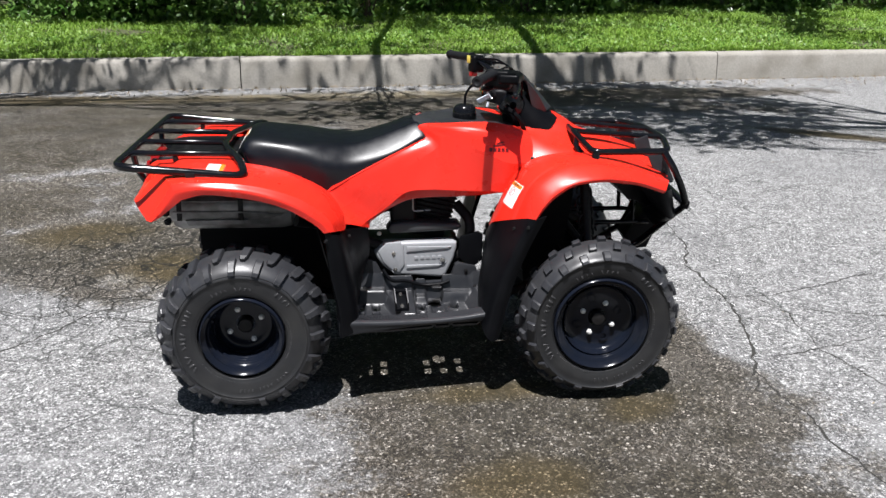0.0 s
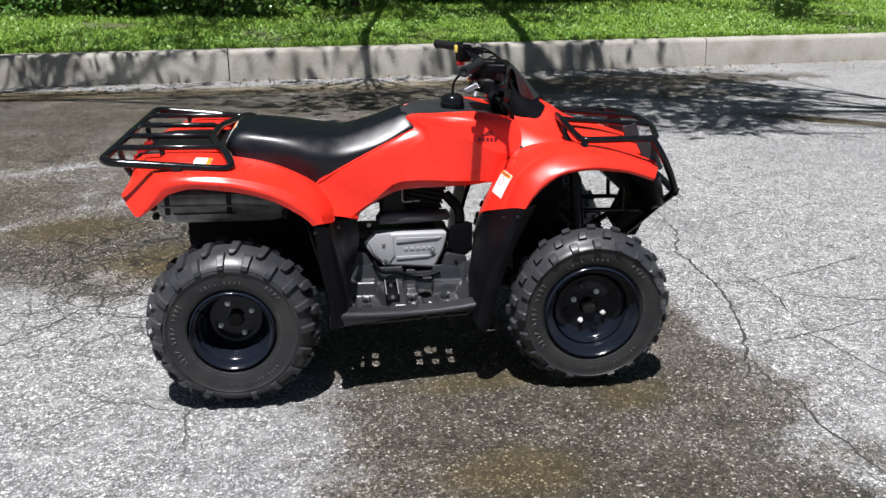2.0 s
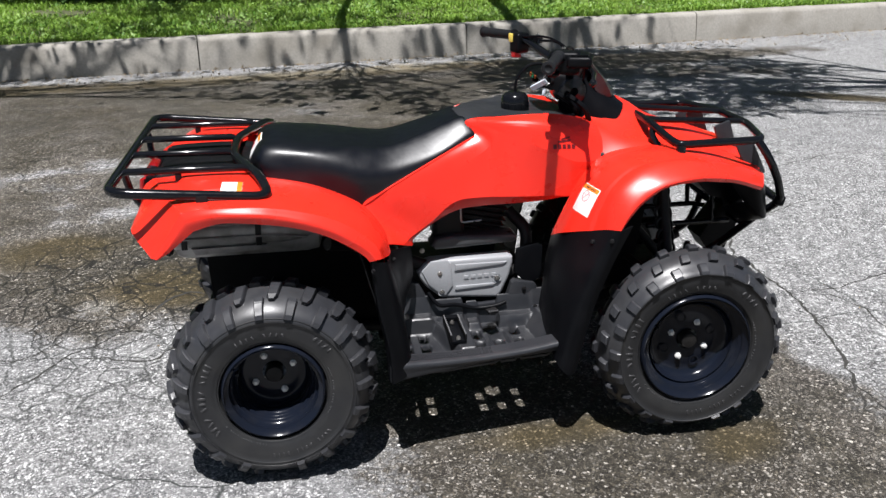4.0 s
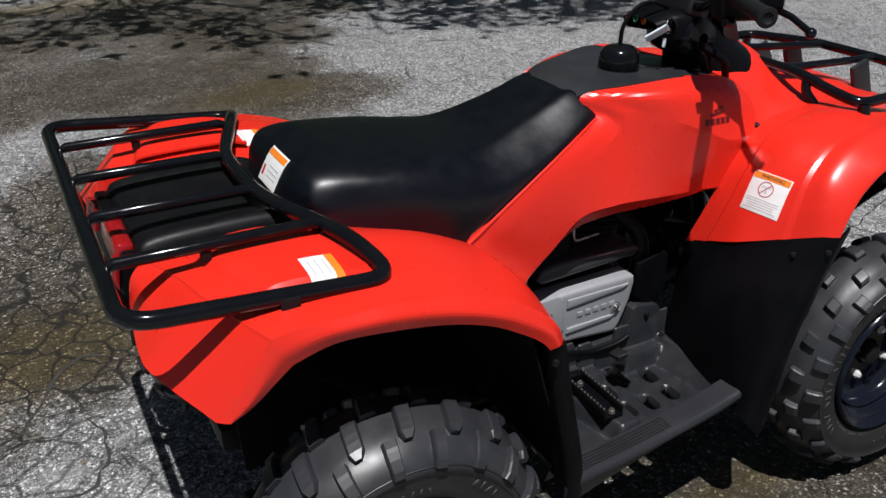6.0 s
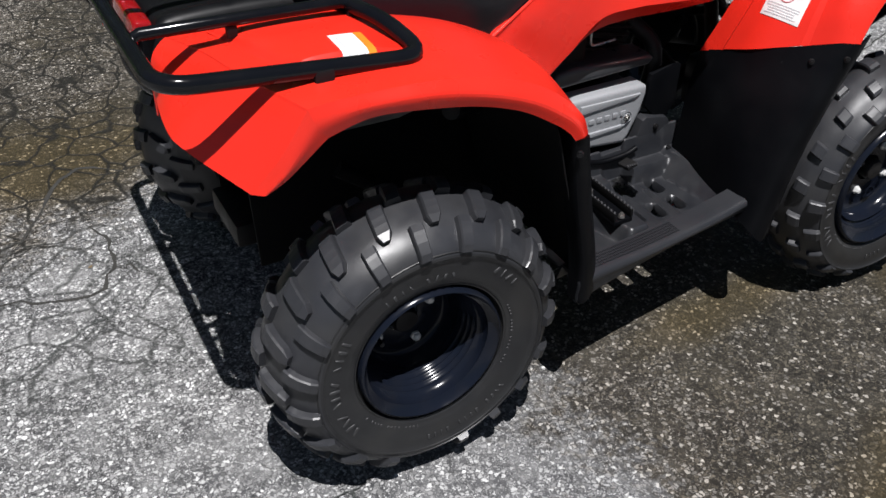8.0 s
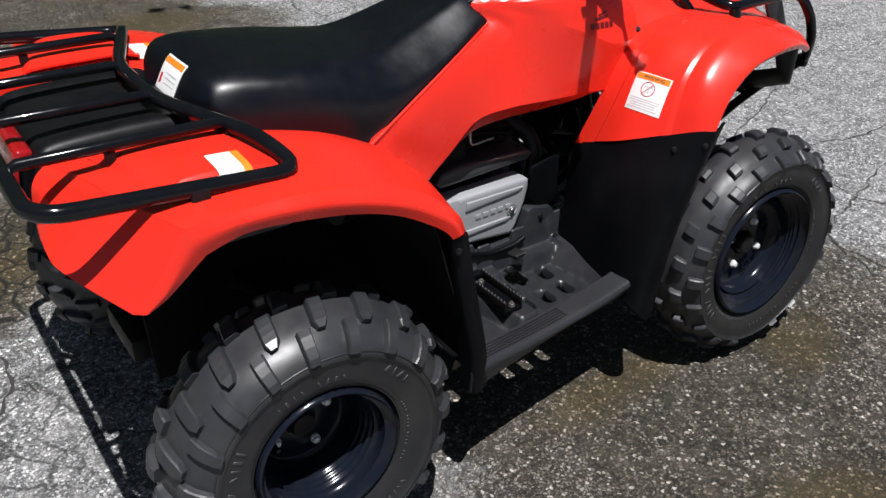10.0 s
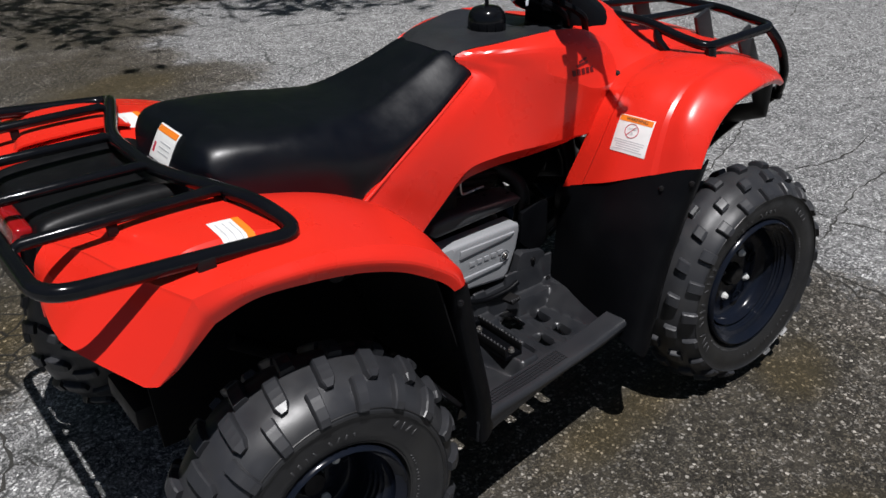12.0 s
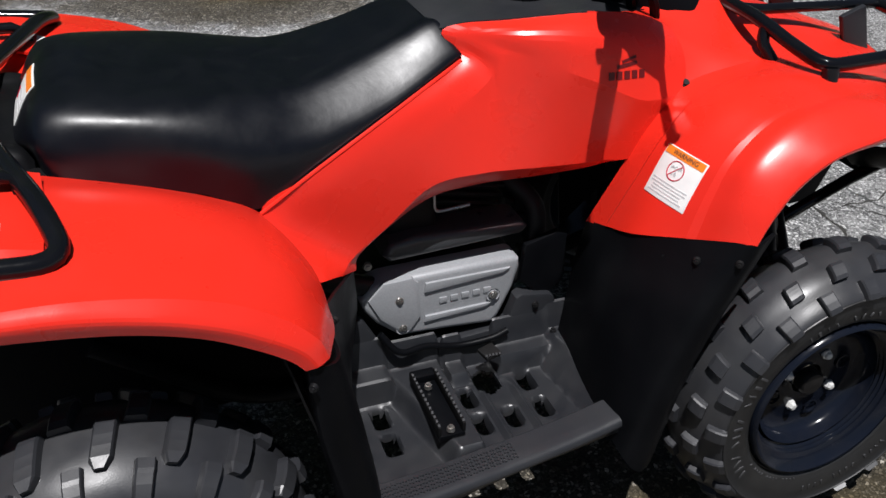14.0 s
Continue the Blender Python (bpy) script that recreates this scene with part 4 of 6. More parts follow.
fr_loop = bent([(1.085, -.140, .826), (1.104, -.225, .800), (1.112, -.290, .790), (1.365, -.275, .788), (1.405, -.10, .796), (1.405, .10, .796), (1.365, .275, .788), (1.112, .290, .790), (1.104, .225, .800), (1.085, .140, .826)], .03, 5, True)
front_rack = part("front_rack", tube(fr_loop, .011, 12, 0, True), BLACK_PAINT, atv, "glossy black tubular steel front rack")
for s in (-1, 1):
    part("rack_bar", tube([(1.088, s * .10, .826), (1.13, s * .098, .819), (1.40, s * .075, .797)], .009, 10), BLACK_PAINT, front_rack)
    part("rack_post", tube(bent([(1.092, s * .165, .820), (1.082, s * .174, .792), (1.098, s * .190, .764)], .012), .010, 10), BLACK_PAINT, front_rack)
    part("rack_post", tube([(1.122, s * .290, .788), (1.120, s * .296, .748)], .013, 10), BLACK_PAINT, front_rack)
    part("rack_bracket", box((.050, .012, .115), (1.345, s * .10, .745), (0, -20, 0), .004), GREY_PLASTIC, front_rack)
    part("rack_bracket", box((.050, .010, .120), (1.366, s * .215, .720), (0, -27, 0), .004), GREY_PLASTIC, front_rack)

# ---- handlebar
bar = part("handlebar", tube(bent([(.722, -.385, 1.026), (.796, -.225, 1.030), (.872, -.075, .972), (.888, 0, .965), (.872, .075, .972), (.796, .225, 1.030), (.722, .385, 1.026)], .06, 6), .0115, 12), BLACK_PAINT, atv, "black steel handlebar")
for s in (-1, 1):
    a, b = Vector((.720, s * .389, 1.026)), Vector((.786, s * .246, 1.030))
    n = 20
    pts = [tuple(a.lerp(b, i / n)) for i in range(n + 1)]
    rad = [.0165 if i in (0, n) else (.0142 + .0010 * (i % 2)) for i in range(n + 1)]
    rad[-1] = rad[-2] = .0185
    part("grip", tube(pts, rad, 18), GRIP, bar, "ribbed dark grey rubber grip")
part("switch_box", box((.05, .045, .062), (.797, .225, 1.010), (0, 0, 25), .012, 3), BLACK_PLASTIC, bar, "black switch housing")
part("stop_switch", box((.026, .02, .022), (.786, .226, .976), (0, 0, 25), .004), RED_KEY, bar, "red stop switch")
part("starter_key", box((.006, .016, .026), (.768, .222, 1.026), (0, 0, 25), .002), YELLOW, bar, "pale yellow switch")
part("throttle_box", box((.084, .054, .060), (.808, -.232, 1.014), (0, 0, -25), .014, 3), BLACK_PLASTIC, bar, "black throttle housing")
part("thumb_throttle", tube([(.792, -.240, .992), (.772, -.258, .984), (.752, -.262, .990)], [.007, .006, .007], 10), BLACK_PLASTIC, bar, "black thumb throttle lever")
part("brake_fluid_box", box((.066, .092, .030), (.846, -.240, 1.018), (0, 0, -20), .010, 3), BLACK_PLASTIC, bar, "black brake fluid reservoir")
part("reservoir_lid", box((.046, .074, .005), (.846, -.240, 1.0355), (0, 0, -20), .002), BLACK_PLASTIC, bar)
part("lever_pivot", lathe([(.011, -.012), (.012, -.008), (.012, .008), (.008, .012), (.0001, .013)], 14), DARK_METAL, bar, at=pose(.862, -.205, 1.012, 90, 0, 0))
part("lever_bracket", box((.040, .030, .024), (.842, .205, 1.020), (0, 0, 20), .006, 2), BLACK_PLASTIC, bar)
part("pivot_bolt", lathe([(.006, 0), (.006, .004), (.003, .005), (.0001, .005)], 8), STEEL, bar, "small bright pivot bolt", at=pose(.850, .205, 1.033, 90, 0, 0))
part("clamp_bolt", lathe([(.005, 0), (.005, .004), (.0001, .005)], 8), STEEL, bar, "small bright clamp bolt", at=pose(.812, -.205, 1.046, 90, 0, 0))
for s in (-1, 1):
    part("brake_lever", tube([(.845, s * .19, 1.016), (.862, s * .24, 1.008), (.862, s * .31, .996), (.838, s * .378, .984)], [.008, .0075, .0062, .0062], 10), BLACK_PAINT, bar)
    ball = bmesh.new()
    bmesh.ops.create_uvsphere(ball, u_segments=14, v_segments=10, radius=.0098, matrix=pose(.837, s * .380, .9835))
    part("lever_end", ball, BLACK_PAINT, bar)
    way = Vector((-.066, s * .143, -.004)).normalized()
    part("grip_end", lathe([(.0175, -.004), (.0178, .0), (.0165, .003), (.010, .004), (.006, .001), (.0001, .001)], 20), GRIP, bar, at=Matrix.Translation((.719, s * .391, 1.026)) @ way.to_track_quat("Y", "Z").to_matrix().to_4x4())
    part("brake_cable", tube([(.85, s * .18, 1.02), (.895, s * .12, 1.015), (.915, s * .06, .96), (.915, s * .04, .88)], .0042, 8, 24), BLACK_PLASTIC, bar)
    part("cable", tube([(.80, s * .20, 1.03), (.86, s * .10, 1.035), (.905, s * .02, .99), (.915, -s * .03, .88)], .0036, 8, 24), BLACK_PLASTIC, bar)
part("bar_clamp", box((.06, .11, .045), (.886, 0, .962), (0, 25, 0), .012, 3), DARK_METAL, atv)
# instrument housing and shield
bm = loft([[(.80, .070, .915), (.84, .076, .905), (.885, .070, .895)], [(.79, .068, .940), (.84, .074, .952), (.885, .065, .945)], [(.79, 0, .946), (.84, 0, .962), (.89, 0, .955)],
           [(.79, -.036, .940), (.84, -.050, .952), (.885, -.055, .945)], [(.80, -.038, .915), (.84, -.052, .905), (.885, -.060, .895)]], 12, 6, (), .006)
part("instrument_housing", bm, BLACK_PLASTIC, atv, "black instrument housing")
part("key_barrel", lathe([(.016, 0), (.016, .012), (.010, .014), (0.0001, .014)], 20), DARK_METAL, atv, at=pose(.812, -.046, .936, 0, 0, -60))
part("ignition_key", box((.050, .005, .017), (.790, -.040, .924), (28, -30, -28), .002, 3), KEY_TAG, atv, "pale silvery ignition key")
ring = [(.808 + .012 * math.cos(a), -.052 + .007 * math.cos(a), .938 + .015 * math.sin(a)) for a in (2 * math.pi * k / 20 for k in range(20))]
part("key_ring", tube(ring, .0009, 6, 0, True), STEEL, atv, "thin steel key ring")
part("key_fob", box((.008, .005, .018), (.802, -.050, .905), (0, 15, 30), .0015), KEY_TAG, atv)
for y, mt in ((.055, AMBER), (.03, GREEN_LAMP), (.005, AMBER)):
    part("pilot_lamp", lathe([(.007, 0), (.006, .003), (0.0001, .004)], 14), mt, atv, at=pose(.789, y, .940, 0, 0, -90))
SH_A = [(.928, .066, .990), (.972, .062, .938), (1.006, .048, .884)]
SH_M = [(.934, 0, .998), (.980, 0, .948), (1.030, 0, .890)]
SH_L = [(.952, .056, .905), (.975, .050, .885), (.985, .044, .870)]
bm = loft([SH_L, SH_A, SH_M, flip(SH_A), flip(SH_L)], 12, 5, (1, 3), .004)
part("handlebar_shield", bm, GREY_PLASTIC, atv, "dark grey plastic handlebar shield")
part("steering_cover", lathe([(.012, -.070), (.036, -.066), (.043, -.056), (.045, -.03), (.045, .03), (.043, .056), (.036, .066), (.012, .070)], 32), BLACK_PAINT, atv, "glossy black steering cover", at=pose(.886, 0, .905))
part("steering_boot", tube([(.985, 0, .80), (.93, 0, .86), (.90, 0, .92)], [.09, .075, .05], 20), BLACK_PLASTIC, atv)
bm = loft([[(.84, .146, .846), (.885, .112, .834), (.908, .076, .824)], [(.85, .075, .842), (.92, .06, .834), (.978, .042, .846)], [(.86, 0, .842), (.94, 0, .838), (1.025, 0, .856)],
           [(.85, -.075, .842), (.92, -.06, .834), (.978, -.042, .846)], [(.84, -.146, .846), (.885, -.112, .834), (.908, -.076, .824)]], 14, 5, (), .003)
part("dash_cover", bm, BLACK_PLASTIC, atv)
for s in (-1, 1):
    part("seam_backing", loft([[(.865, .186, .690), (.895, .170, .750), (.925, .135, .795)], [(.93, .184, .730), (.95, .168, .755), (.965, .135, .785)], [(.99, .180, .742), (1.01, .165, .752), (1.02, .140, .765)]], 10, 4, (), .003, s), RED, atv)
    # this inner panel also has shade in its near-black colour
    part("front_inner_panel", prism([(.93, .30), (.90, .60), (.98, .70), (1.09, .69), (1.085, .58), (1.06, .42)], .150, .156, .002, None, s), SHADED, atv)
part("under_dash", box((.14, .20, .07), (.915, 0, .770), (0, -20, 0), .02, 3), BLACK_PLASTIC, atv)
for k, (y, x) in enumerate(((-.06, .90), (-.09, .92), (.05, .93))):
    part("wire", tube([(x - .06, y, .90), (x - .02, y * 1.3, .87), (x, y * 1.2, .83)], .008, 8, 10), BLACK_PLASTIC, atv)


# ---- wheels
def tyre_profile(width, R, rim_r, drop):
    """(radius, y) from the inner bead over the tread to the outer bead; y outwards."""
    w = width / 2
    half = [(R - .009, 0), (R - .012, w * .35), (R - .020, w * .60), (R - .033, w * .80), (R - .050 + .4 * drop, w * .95), (R - .068 + drop, w * 1.02), (R - .071 + drop, w * 1.005), (R - .078 + drop, w * .985), (R - .092 + drop, w * .975),
            (rim_r + .040, w * .95), (rim_r + .030, w * .92), (rim_r + .022, w * .885), (rim_r + .012, w * .74), (rim_r - .004, w * .62)]
    return [(r - (.5 * y if r > R - .07 else .5 * w * max(0, (r - rim_r) / (R - .07 - rim_r))), -y) for r, y in half[:0:-1]] + half


def tyre(width, R, rim_r, s):
    prof = spline(tyre_profile(width, R, rim_r, 0.0 if rim_r < .13 else .018), 121)
    bm = lathe([(r, s * y) for r, y in prof], 96)
    for v in bm.verts:
        if v.co.z < -HUB_Z + .0005:
            v.co.z = -HUB_Z + .0005
    return bm, prof


def lug_mesh(prof, width, R, y0, y1, skew, wid, h, s, point=0):
    """One tread lug: a raised bar that follows the carcass across the tread."""
    nor = np.gradient(prof, axis=0)
    nor = np.stack([-nor[:, 1], nor[:, 0]], axis=1)
    nor /= np.linalg.norm(nor, axis=1)[:, None]
    nor *= np.sign(((prof - np.array([R * .7, 0])) * nor).sum(1))[:, None]
    arc = np.concatenate([[0], np.cumsum(np.linalg.norm(np.diff(prof, axis=0), axis=1))])
    mid = min(range(len(prof)), key=lambda q: abs(prof[q][1]))
    edge = max(range(mid, len(prof)), key=lambda q: prof[q][1])
    arc = (arc - arc[mid]) / (arc[edge] - arc[mid])
    bm = bmesh.new()
    rows = []
    m = 6
    for k, y in enumerate(np.linspace(y0, y1, m)):
        i = min(range(len(prof)), key=lambda q: abs(arc[q] - y))
        f = k / (m - 1)
        ang, half = skew * (f - .5) / R, wid / 2 / R
        row = []
        for lift, hw, sg in ((-.004, 1.2, -1), (h * .75, .98, -1), (h, .80, -1), (h, .80, 1), (h * .75, .98, 1), (-.004, 1.2, 1)):
            inset = 1.0 if 0 < k < m - 1 else .86
            if (point > 0 and k == m - 1) or (point < 0 and k == 0):
                hw *= .5
            r, yy = prof[i] + nor[i] * lift * (inset if lift > 0 else 1)
            a = ang + sg * half * hw
            row.append((r * math.cos(a), s * yy, r * math.sin(a)))
        rows.append(row)
    vs = grid_mesh(bm, rows)
    bm.faces.new(vs[0])
    bm.faces.new(vs[-1])
    bmesh.ops.recalc_face_normals(bm, faces=bm.faces)
    me = bpy.data.meshes.new("tread_lug")
    bm.to_mesh(me)
    bm.free()
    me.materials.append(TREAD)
    return me


def wheel(x, side, rear):
    width, R, rim_r, yc = (.238, .2660, .116, .392) if rear else (.185, .2685, .142, .383)
    w = width / 2
    nut_y = .388 - yc if rear else .404 - yc
    prof = [(rim_r - .004, -w * .70), (rim_r + .012, -w * .74), (rim_r + .013, -w * .66), (rim_r - .006, -w * .56), (rim_r - .02, -w * .1), (.030, nut_y - .006)]
    out = [(.030, nut_y - .002), (.062, nut_y + .002), (.078, nut_y - .004), (rim_r - .034, nut_y - .002), (rim_r - .026, nut_y + .012), (rim_r - .024, nut_y + .03)]
    lip_y = w * .90
    for k in range(4):
        f, r0 = .30 + .10 * k, rim_r - .024 + .0035 * k
        out += [(r0, nut_y + (lip_y - nut_y) * f), (r0 + .0042, nut_y + (lip_y - nut_y) * (f + .035)), (r0 + .0040, nut_y + (lip_y - nut_y) * (f + .055)), (r0 + .0020, nut_y + (lip_y - nut_y) * (f + .075))]
    out += [ (rim_r - .003, nut_y + (lip_y - nut_y) * .74),
            (rim_r - .004, lip_y - .012), (rim_r + .006, lip_y - .006), (rim_r + .011, lip_y + .001), (rim_r + .008, lip_y + .005), (rim_r + .012, lip_y + .003), (rim_r + .014, lip_y - .008), (rim_r + .004, lip_y - .016), (rim_r - .002, lip_y - .03)]
    ob = part("wheel", lathe([(r, side * y) for r, y in prof + out], 64), RIM, atv, "black steel wheel with knobbly tyre", 60, pose(x, side * yc, HUB_Z))
    if rear:
        lugs = [(.56, .93, 19, 0, .006, .025, .012, 0), (-.93, -.56, 19, .5, -.006, .025, .012, 0), (.20, .60, 19, .48, .014, .027, .014, 1), (-.60, -.20, 19, .98, -.014, .027, .014, -1), (-.17, .20, 19, .0, .012, .026, .013, 0)]
    else:
        lugs = [(.70, .985, 20, 0, .0, .028, .010, 0), (-.985, -.70, 20, .5, .0, .028, .010, 0), (.36, .64, 20, .5, .006, .027, .012, 0), (-.64, -.36, 20, 0, -.006, .027, .012, 0), (-.12, .20, 20, .0, .006, .027, .012, 0)]
    bm, tp = tyre(width, R, rim_r, side)
    carcass = part("tyre", bm, RUBBER, ob, "black knobbly rubber tyre")
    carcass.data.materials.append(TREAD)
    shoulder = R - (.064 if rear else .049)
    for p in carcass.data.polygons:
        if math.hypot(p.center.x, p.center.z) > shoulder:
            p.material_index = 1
    for y0, y1, count, phase, skew, wid, h, point in lugs:
        me = lug_mesh(tp, width, R, y0, y1, skew, wid, h, side, point)
        for c in range(count):
            a = 360.0 * (c + phase) / count
            if abs((a - 90 + 180) % 360 - 180) < 10:
                continue
            lug = new("tread_lug", me)
            lug.parent = ob
            lug.matrix_basis = pose(0, 0, 0, 0, a, 0)
    # raised sidewall lettering, drawn as plain bars: a large name, a size and two lines of small print
    rng = random.Random(5)
    for start, n, rr, step, wd, ht in ((214, 14, .40, 5.0, .0042, .019), (120, 9, .30, 5.2, .0036, .011), (52, 5, .42, 5.0, .0042, .016), (22, 18, .22, 2.9, .0022, .006), (318, 14, .40, 4.0, .0034, .012), (258, 16, .22, 2.9, .0022, .006)):
        r = rim_r + (R - rim_r) * rr
        i = min(range(len(tp) // 2, len(tp)), key=lambda q: abs(tp[q][0] - r))
        for k in range(n):
            if k % 5 == 4:
                continue
            a = radians(start - k * step)
            part("wall_mark", box((wd * rng.uniform(.7, 1.5), .0024, ht * rng.uniform(.75, 1)), (0, 0, 0), (0, rng.choice((-24, 0, 0, 24)), 0), .0008, 1), WALL_MARK, ob,
                 at=pose(r * math.cos(a), side * (tp[i][1] + .0004), r * math.sin(a), 0, 90 - math.degrees(a), 0))
    for rr in (.14, .60):
        r = rim_r + (R - rim_r) * rr
        i = min(range(len(tp) // 2, len(tp)), key=lambda q: abs(tp[q][0] - r))
        part("wall_ring", tube([(r * math.cos(a), side * tp[i][1], r * math.sin(a)) for a in (2 * math.pi * k / 72 for k in range(72))], .0016, 6, 0, True), RUBBER, ob)
    part("hub", lathe([(r, side * y) for r, y in ((.024, nut_y - .006), (.024, nut_y + .010), (.020, nut_y + .016), (0.0001, nut_y + .018))], 28), DARK_METAL, ob)
    turn = 25 if rear else 64
    for k in range(4):
        a = radians(turn + 90 * k)
        bm = lathe([(r, side * y) for r, y in ((.0095, nut_y), (.0095, nut_y + .005), (.0075, nut_y + .006), (.0072, nut_y + .010), (.005, nut_y + .012), (.0001, nut_y + .0125))], 6)
        part("lug_nut", bm, CHROME, ob, "bright zinc wheel nut", at=pose(.055 * math.cos(a), 0, .055 * math.sin(a)))
    if not rear:
        for k in range(4):
            a = radians(turn + 45 + 90 * k)
            part("wheel_hole_rim", lathe([(.013, side * (nut_y + .001)), (.0145, side * (nut_y + .004)), (.011, side * (nut_y + .004)), (.011, side * nut_y)], 18), RIM, ob, at=pose(.070 * math.cos(a), 0, .070 * math.sin(a)))
    part("valve", lathe([(r, side * y) for r, y in ((.004, lip_y - .03), (.004, lip_y - .006), (.0001, lip_y - .005))], 10), BLACK_PLASTIC, ob, at=pose((rim_r - .016) * math.cos(2.6), 0, (rim_r - .016) * math.sin(2.6)))
    return ob


for side in (-1, 1):
    wheel(0.0, side, True)
    wheel(AXLE_F, side, False)


# ---- stickers on the bike
def plane_pose(c, right, up):
    """A pose with x along right and y along up, at c."""
    r = Vector(right).normalized()
    u = (Vector(up) - r * Vector(up).dot(r)).normalized()
    n = r.cross(u)
    return Matrix(((r.x, u.x, n.x, c[0]), (r.y, u.y, n.y, c[1]), (r.z, u.z, n.z, c[2]), (0, 0, 0, 1)))


def flat(w, h, at=(0, 0, 0), thick=.0006):
    return box((w, h, thick), at, (0, 0, 0), 0)


def drape(plate, targets, reach=.04, gap=.0007):
    """Lays a sticker and its print on the moulded surface behind it, cut fine enough to follow it."""
    trees = []
    for ob in targets:
        b = bmesh.new()
        b.from_mesh(ob.data)
        trees.append(BVHTree.FromBMesh(b))
        b.free()
    base = plate.matrix_basis
    down = (base.to_3x3() @ Vector((0, 0, -1))).normalized()
    for ob in [plate] + [o for o in bpy.data.objects if o.parent is plate]:
        m = base if ob is plate else base @ ob.matrix_basis
        b = bmesh.new()
        b.from_mesh(ob.data)
        long = [e for e in b.edges if e.calc_length() > .02]
        if long:
            bmesh.ops.subdivide_edges(b, edges=long, cuts=7, use_grid_fill=True)
        inv = m.inverted()
        for v in b.verts:
            w = m @ v.co
            level = (base.inverted() @ w).z
            flat_w = w + down * level
            hits = [t.ray_cast(flat_w - down * reach, down, 2 * reach) for t in trees]
            hits = [h for h in hits if h[0] is not None]
            if hits:
                hit = min(hits, key=lambda h: h[3])
                v.co = inv @ (hit[0] - down * (level + gap))
        bmesh.ops.triangulate(b, faces=b.faces)
        b.to_mesh(ob.data)
        b.free()


# warning plate on the right front fender
c, up, right = Vector((.8435, -.318, .6665)), Vector((.041, .006, .070)), Vector((-.004, -.100, .010))
m = plane_pose(c + Vector((-.002, -.001, .001)), right, up)
plate = part("warning_label", box((.080, .079, .0012), (0, 0, 0), (0, 0, 0), .0005), WHITE_LABEL, atv, "white warning label with orange band", at=m)
part("label_band", flat(.076, .012, (0, .0318, .0010)), ORANGE_LABEL, plate)
lettering("WARNING", .010, pose(.004, .0316, .0016), INK, plate)
ring = [(.0145 * math.cos(a), .0145 * math.sin(a) + .008, .0010) for a in (2 * math.pi * k / 28 for k in range(28))]
part("label_ring", tube(ring, .0008, 6, 0, True), INK_RED, plate)
part("label_slash", box((.026, .0012, .0006), (0, .008, .0012), (0, 0, 50), 0), INK_RED, plate)
lettering("UNDER", .0065, pose(0, .0125, .0012), GREY_INK, plate)
lettering("16", .010, pose(0, .0035, .0012), GREY_INK, plate)
rng = random.Random(2)
for k in range(5):
    part("text_line", flat(.068 * rng.uniform(.8, 1), .0018, (0, -.0135 - .0048 * k, .0009)), GREY_INK, plate)
drape(plate, front_fenders)
# tyre-pressure plate on the right rear fender deck
m = plane_pose((-.063, -.384, .7690), (-.02, -1, -.03), (1, -.02, -.02))
plate = part("load_label", box((.074, .050, .0012), (0, 0, 0), (0, 0, 0), .0005), WHITE_LABEL, atv, "white load label with orange band", at=m)
part("label_band", flat(.072, .012, (0, .0185, .0010)), ORANGE_LABEL, plate)
for k in range(3):
    part("text_line", flat(.05, .0020, (0, .006 - .011 * k, .0009)), GREY_INK, plate)
drape(plate, fender_pads + rear_fenders)
plate = part("load_label", box((.074, .050, .0012), (0, 0, 0), (0, 0, 0), .0005), WHITE_LABEL, atv, "white load label with orange band", at=plane_pose((.020, .262, .7650), (0, -1, 0), (1, 0, -.1)))
part("label_band", flat(.072, .012, (0, .0185, .0010)), ORANGE_LABEL, plate)
drape(plate, fender_pads + rear_fenders)
# label on the back of the seat
m = plane_pose((-.0165, -.014, .786), (.004, -1, -.01), (.53, 0, .85))
plate = part("passenger_label", box((.086, .064, .0012), (0, 0, 0), (0, 0, 0), .0005), WHITE_LABEL, atv, "white passenger warning label", at=m)


part("label_band", flat(.080, .011, (0, .0235, .0010)), ORANGE_LABEL, plate)
part("label_figure", flat(.008, .018, (-.031, -.012, .0010)), INK_RED, plate)
for k in range(3):
    part("text_line", flat(.045, .002, (.010, .002 - .009 * k, .0009)), GREY_INK, plate)
drape(plate, [seat], .05)
# maker's mark on the side panels, drawn as plain bars
for s in (-1, 1):
    mark = part("maker_mark", flat(.0095, .012, (-.027, -.010, 0), .0008), DECAL_DARK, atv, at=plane_pose((.822, s * .20, .790), (1, s * .02, -.02), (0, -s * .32, .95)))
    for k in range(1, 5):
        part("mark_bar", flat(.0095, .012, (-.027 + .0135 * k, -.010, 0), .0008), DECAL_DARK, mark)
    part("mark_wing", box((.036, .005, .0008), (.0, .005, 0), (0, 0, 8), 0), DECAL_DARK, mark)
    part("mark_wing", box((.026, .004, .0008), (.004, .013, 0), (0, 0, 14), 0), DECAL_DARK, mark)
    drape(mark, panels + front_fenders, .06, .0009)


# ---------------------------------------------------------------- the ground
def kerb_y(x):
    return 6.866 + 0.1365 * x


def axis_steps(lo, hi, fine, far):
    mid = list(np.arange(lo, hi, fine))
    out, step = [], fine
    v = hi
    up = []
    while v < far:
        up.append(v)
        step *= 1.35
        v += step
    up.append(far)
    step, v, down = fine, lo, []
    while v > -far:
        step *= 1.35
        v -= step
        down.append(max(v, -far))
    return np.array(sorted({round(float(q), 4) for q in (*down, *mid, *up)}))


